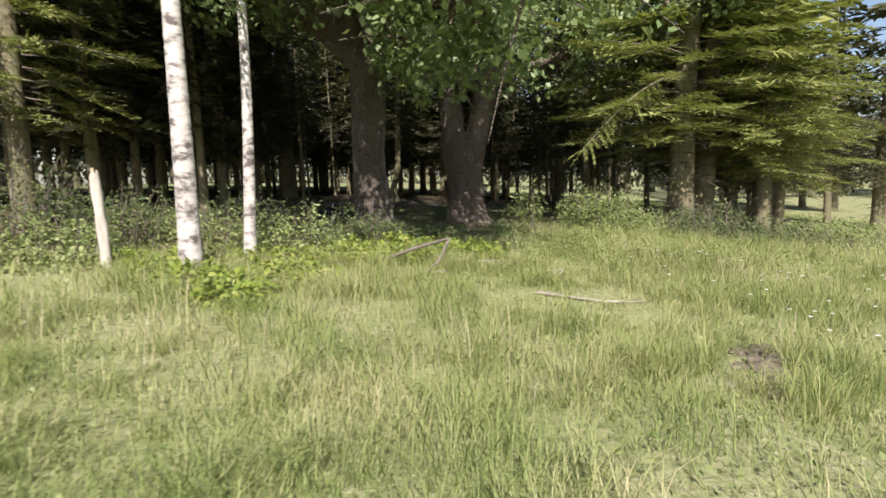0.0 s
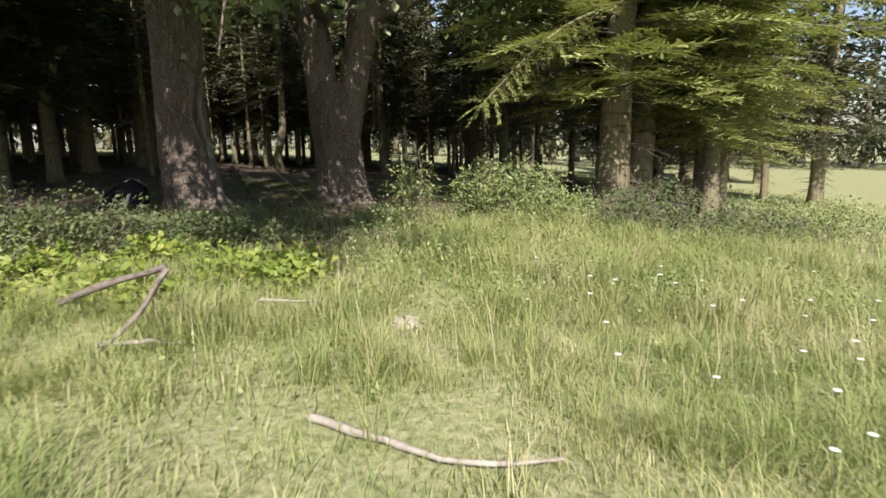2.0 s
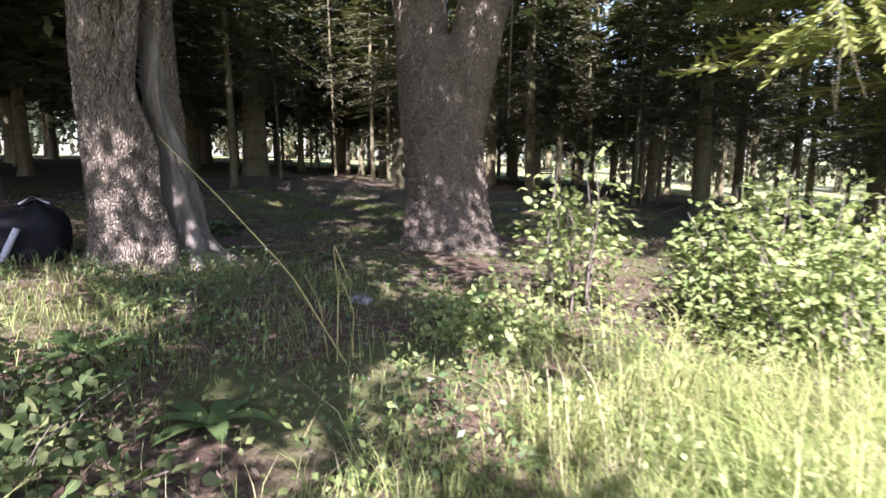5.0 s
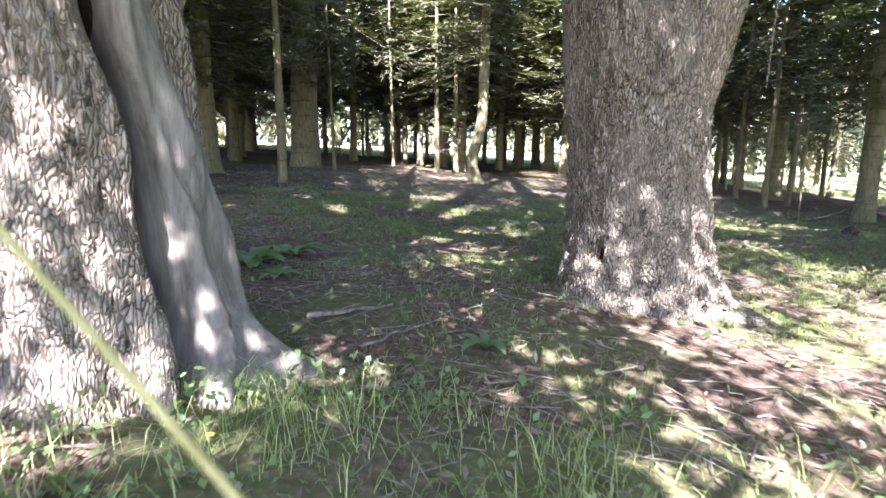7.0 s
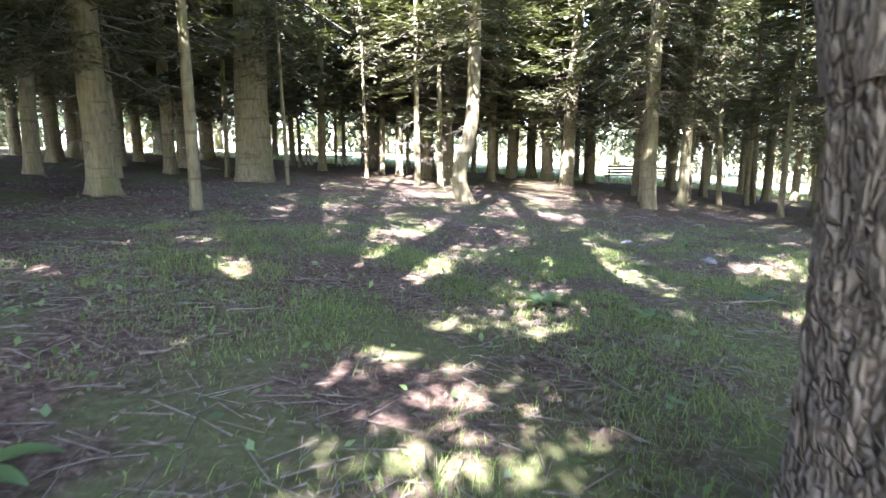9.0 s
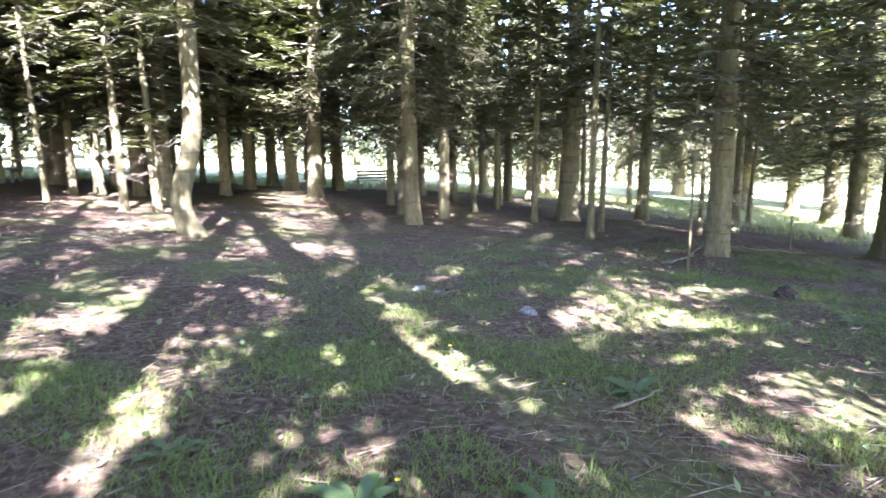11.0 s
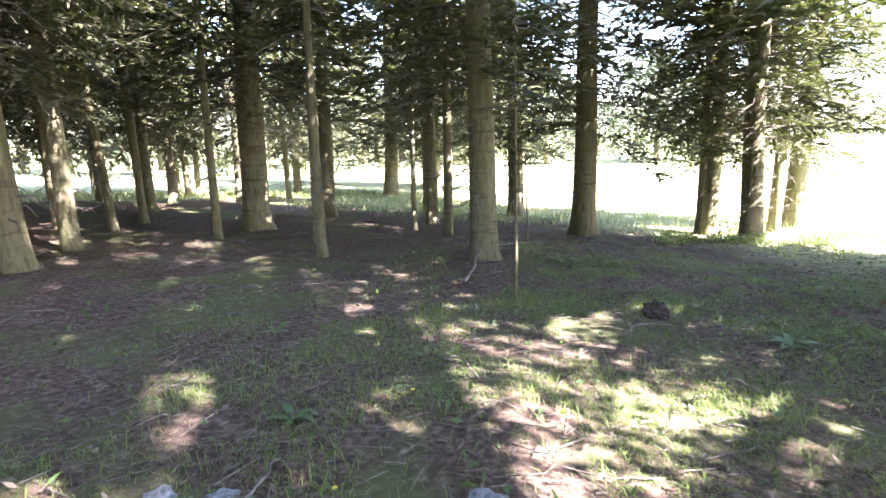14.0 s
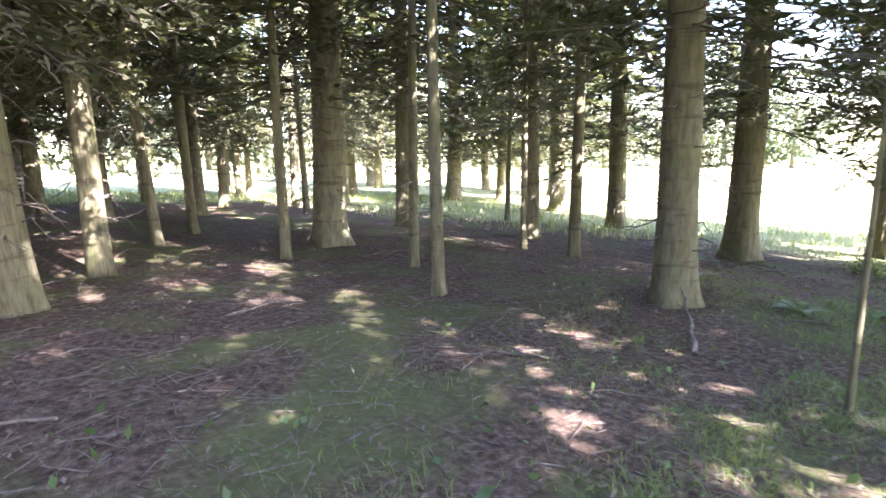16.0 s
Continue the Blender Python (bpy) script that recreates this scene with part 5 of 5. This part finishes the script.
stuff("thick_grass", "thick sunlit grass before the bush", "grass", *blades(x, y, rng.uniform(0.15, 0.55, len(x)) * (0.5 + fnoise(x, y, 0.35, 2)), rng.uniform(0.003, 0.008, len(x)), 1.5), M_TUFT)

x, y = scatter(15000, 0.8, 5.6, 5.8, 11.8, lambda x, y: np.clip((fnoise(x, y, 0.4, 14) - 0.35) * 4, 0.03, 1))
n = len(x)
P = np.stack([x, y, ground_z(x, y) + rng.uniform(0.04, 0.34, n)], 1)
stuff("sunlit_weeds", "light green leafy weeds in the thick grass", "weeds", *cards(P, rand_dirs(n, 0.4), rand_dirs(n, 1.2), rng.uniform(0.025, 0.065, n), rng.uniform(0.012, 0.034, n)), M_SHRUB)


def turf(x, y):
    g_ = np.clip((fnoise(x, y, 0.8, 9) - 0.3) * 5, 0.12, 1)
    where_ = np.exp(-((y - 20.2 + 0.15 * x + 0.9 * (x < -1) - 0.42 * np.clip(x, 0, 9)) / np.where(x < -1, 2.4, 4.0)) ** 4) * np.where(y < 16, 0.5, 1)
    return g_ * np.clip(where_ + 0.25 * (y > 12) * (y < 17), 0, 1) * (0.3 + 0.7 * fnoise(x, y, 0.3, 4)) * np.clip((10 - np.abs(x - 1)) / 3, 0, 1)


x, y = scatter(500000, -5.5, 10.5, 11.5, 26.5, turf)
stuff("short_turf", "patchy short green grass on the wood's floor", "grass", *blades(x, y, rng.uniform(0.03, 0.1, len(x)) * (0.5 + fnoise(x, y, 0.5, 1)), rng.uniform(0.0025, 0.006, len(x)), 1.8), M_SHORT)
x, y = scatter(22000, -4.5, 1.6, 7.6, 13.2, lambda x, y: np.clip((fnoise(x, y, 0.5, 3) - 0.45) * 5, 0.03, 1) * np.clip(np.abs(x - 0.45) / 0.7, 0.1, 1) * np.clip((y - 7.6) / 1.5, 0, 1))
n = len(x)
P = np.stack([x, y, ground_z(x, y) + rng.uniform(0.01, 0.22, n) * (0.3 + fnoise(x, y, 0.4, 5))], 1)
stuff("shade_weeds", "low leafy weeds in the half shade", "weeds", *cards(P, rand_dirs(n, 0.25), rand_dirs(n, 1.3), rng.uniform(0.025, 0.06, n), rng.uniform(0.014, 0.032, n)), M_WEED)
x, y = scatter(30000, -4.5, 1.8, 7.2, 13.0, lambda x, y: np.clip(fnoise(x, y, 0.6, 11) * 1.4 - 0.2, 0.05, 1) * np.clip(np.abs(x - 0.55) / 0.9, 0.08, 1))
stuff("rough_grass", "sparse rough grass in the half shade", "grass", *blades(x, y, rng.uniform(0.06, 0.26, len(x)), rng.uniform(0.003, 0.006, len(x)), 1.4), M_MEADOW)
x, y = scatter(9000, -8, 14, 10.5, 27, lambda x, y: 0.5 + 0 * x)
n = len(x)
P = np.stack([x, y, ground_z(x, y) + rng.uniform(0.01, 0.1, n)], 1)
stuff("small_weeds", "small low weeds scattered over the litter", "weeds", *cards(P, rand_dirs(n, 0.2), rand_dirs(n, 1.5), rng.uniform(0.03, 0.09, n), rng.uniform(0.02, 0.05, n)), M_WEED)
x, y = scatter(26000, -6, 9, -0.5, 11.5, lambda x, y: (fnoise(x, y, 0.8, 12) > 0.55) * 0.8)
n = len(x)
P = np.stack([x, y, ground_z(x, y) + rng.uniform(0.03, 0.16, n)], 1)
stuff("meadow_weeds", "clumps of darker broad-leaved weeds in the meadow", "weeds", *cards(P, rand_dirs(n, 0.3), rand_dirs(n, 1.2), rng.uniform(0.02, 0.055, n), rng.uniform(0.012, 0.03, n)), M_SHRUB)
x, y = scatter(80000, -12, 17, 8.0, 36, lambda x, y: np.clip(1.25 - (y - 12) / 30, 0.25, 1) * np.clip((y - 7.8) / 2, 0, 1) * np.where((y < 11.5) & (x > 1.4), 0.1, 1))
n = len(x)
P = np.stack([x, y, ground_z(x, y) + rng.uniform(0.004, 0.03, n)], 1)
D = rand_dirs(n) * [1, 1, 0.25]
stuff("dead_leaves", "brown needles and curled dead leaves", "leaf litter", *cards(P, D, rand_dirs(n, 2.5), rng.uniform(0.03, 0.09, n), rng.uniform(0.004, 0.028, n)), M_LITTER)
x, y = scatter(26000, -8, 14, 11.5, 32, lambda x, y: 0.3 + 0.7 * (fnoise(x, y, 0.8, 6) > 0.5))
n = len(x)
a_, l_ = rng.uniform(0, 2 * np.pi, n), rng.uniform(0.05, 0.3, n)
z0 = ground_z(x, y) + rng.uniform(0.005, 0.03, n)
A = np.stack([x, y, z0], 1)
Bp = np.stack([x + l_ * np.cos(a_), y + l_ * np.sin(a_), ground_z(x + l_ * np.cos(a_), y + l_ * np.sin(a_)) + rng.uniform(0.005, 0.06, n)], 1)
S = np.stack([-np.sin(a_), np.cos(a_), 0 * a_], 1) * rng.uniform(0.002, 0.006, n)[:, None]
U = np.array([0, 0, 1.0]) * rng.uniform(0.004, 0.009, n)[:, None]
V = np.stack([A - S, A + S, A + U, Bp - S * 0.5, Bp + S * 0.5, Bp + U * 0.6], 1).reshape(-1, 3)
bs = np.arange(n)[:, None] * 6
stuff("twig_litter", "thin grey twigs strewn over the floor of the wood", "twigs", V, np.concatenate([bs + [0, 1, 4, 3], bs + [1, 2, 5, 4], bs + [2, 0, 3, 5]]), M_TWIG)
x, y = scatter(12000, -22, 24, 43.5, 50, lambda x, y: 0.8 + 0 * x)
stuff("far_grass", "green grass strip where the wood ends", "grass", *blades(x, y, rng.uniform(0.1, 0.38, len(x)), rng.uniform(0.015, 0.035, len(x)), 1.2), M_MEADOW)
x, y = scatter(14000, 8, 24, 13, 46, lambda x, y: np.clip((x - 11 - 4.5 * np.sin(0.3 * y + 1)) / 3, 0, 1) * (x > 13) + 0.5 * (x > 11 + 0.75 * (y - 21.5)) * (y > 21) * (y < 27))
stuff("field_edge_grass", "sunlit grass along the field", "grass", *blades(x, y, rng.uniform(0.1, 0.34, len(x)), rng.uniform(0.01, 0.025, len(x)), 1.2), M_MEADOW)


# ---- flowers ----
def flower(kind, x, y, h):
    ob = thing(kind + "_flower", "small %s flower on a thin stem in the grass" % kind, "flower", (x, y, gz(x, y)), rng.uniform(0, 360), kind + " flowers")
    part("stem", FL_STEM, ob).scale = (1, 1, h)
    hd = part("head", FL_HEAD[kind], ob)
    hd.location = (0, 0, h)
    return ob


FL_STEM = mesh_of("stem", *tube(np.array([(0, 0, -0.02), (0.01, 0, 0.5), (0, 0, 1.0)]), [0.003, 0.003, 0.002], 4), M_WEED)
FL_HEAD = {}
for kind, mt, rr in (("white", M_PETAL, 0.025), ("yellow", M_YPETAL, 0.016)):
    a_ = np.linspace(0, 2 * np.pi, 9, endpoint=False)
    D = np.stack([np.cos(a_), np.sin(a_), 0.25 + 0 * a_], 1)
    FL_HEAD[kind] = mesh_of("head", *cards(np.zeros((9, 3)), D, np.tile([0, 0, 1.0], (9, 1)), np.full(9, rr), np.full(9, rr * 0.6)), mt)
for _ in range(105):
    x, y = rng.uniform(2.3, 6.5), 1.4 + 5.8 * rng.uniform(0, 1) ** 1.4
    flower("white", x, y, rng.uniform(0.18, 0.34))
for x, y in [(-1.55, 12.6), (-1.3, 12.4), (-1.7, 12.9), (-0.9, 13.3), (-0.6, 14.6), (0.4, 20.9), (1.2, 22.6), (-0.4, 19.0), (2.2, 23.0), (0.9, 20.0)]:
    flower("yellow", x, y, rng.uniform(0.06, 0.16))


# ---- far trees round the fields ----
def far_tree(h, w, seed, conif):
    g = np.random.default_rng(seed)
    t_ = np.linspace(0, 1, 7)
    trunk = mesh_of("trunk", *tube(np.stack([0.2 * np.sin(3 * t_), 0 * t_, -0.3 + h * 0.75 * t_], 1), 0.35 * (1 - 0.85 * t_), 8), M_FIR_BARK, True)
    P = []
    for _ in range(100):
        s_ = g.uniform(0.06, 1)
        rad = w * ((1 - s_) ** 0.9 if conif else np.sin(np.pi * np.clip(s_ * 0.92 + 0.05, 0, 1)) ** 0.6)
        a_ = g.uniform(0, 2 * np.pi)
        q = np.sqrt(g.uniform(0.25, 1))
        c = np.array([np.cos(a_) * rad * q, np.sin(a_) * rad * q, h * s_])
        P.append(c + g.normal(0, 1, (17, 3)) * [0.5, 0.5, 0.32])
    P = np.concatenate(P)
    n = len(P)
    crown = mesh_of("crown", *cards(P, g.normal(size=(n, 3)) + [0, 0, -0.3], g.normal(size=(n, 3)) + [0, 0, 0.8], g.uniform(0.28, 0.6, n), g.uniform(0.2, 0.42, n)), M_NEEDLE if conif else M_FARLEAF)
    return trunk, crown


FAR = [far_tree(11, 3.6, 91, False), far_tree(13, 3.2, 92, True), far_tree(8, 3.4, 93, False)]
masters = []
for q in range(58):
    b_ = radians(-74 + 148 * (q + rng.uniform(-0.3, 0.3)) / 57)
    deg = math.degrees(b_)
    dist = rng.uniform(62, 92) + (16 if abs(deg) < 12 else 0)
    x, y = 2 + math.sin(b_) * dist, 16 + math.cos(b_) * dist
    k = 1 if (15 < deg < 50 and len(masters) > 1 and q % 3) else q % 3
    tall_ = 2.4 if deg < 25 else 1.5 if deg < 58 else 1.0
    m4 = pose(x, y, gz(x, y), 0, 0, rng.uniform(0, 360)) @ Matrix.Diagonal((rng.uniform(0.9, 1.3) * (0.6 + 0.4 * tall_),) * 2 + (rng.uniform(0.8, 1.25) * tall_, 1))
    if k >= len(masters):
        ob = thing("distant_tree", "distant leafy tree beyond the bright field", "tree", (0, 0, 0), 0, "trees beyond the field")
        part("trunk", FAR[k][0], ob)
        part("crown", FAR[k][1], ob)
        masters.append(ob)
        ob.matrix_basis = m4
    else:
        src = masters[k]
        old = src.matrix_basis.copy()
        src.matrix_basis = Matrix.Identity(4)
        copy_thing(src, m4)
        src.matrix_basis = old
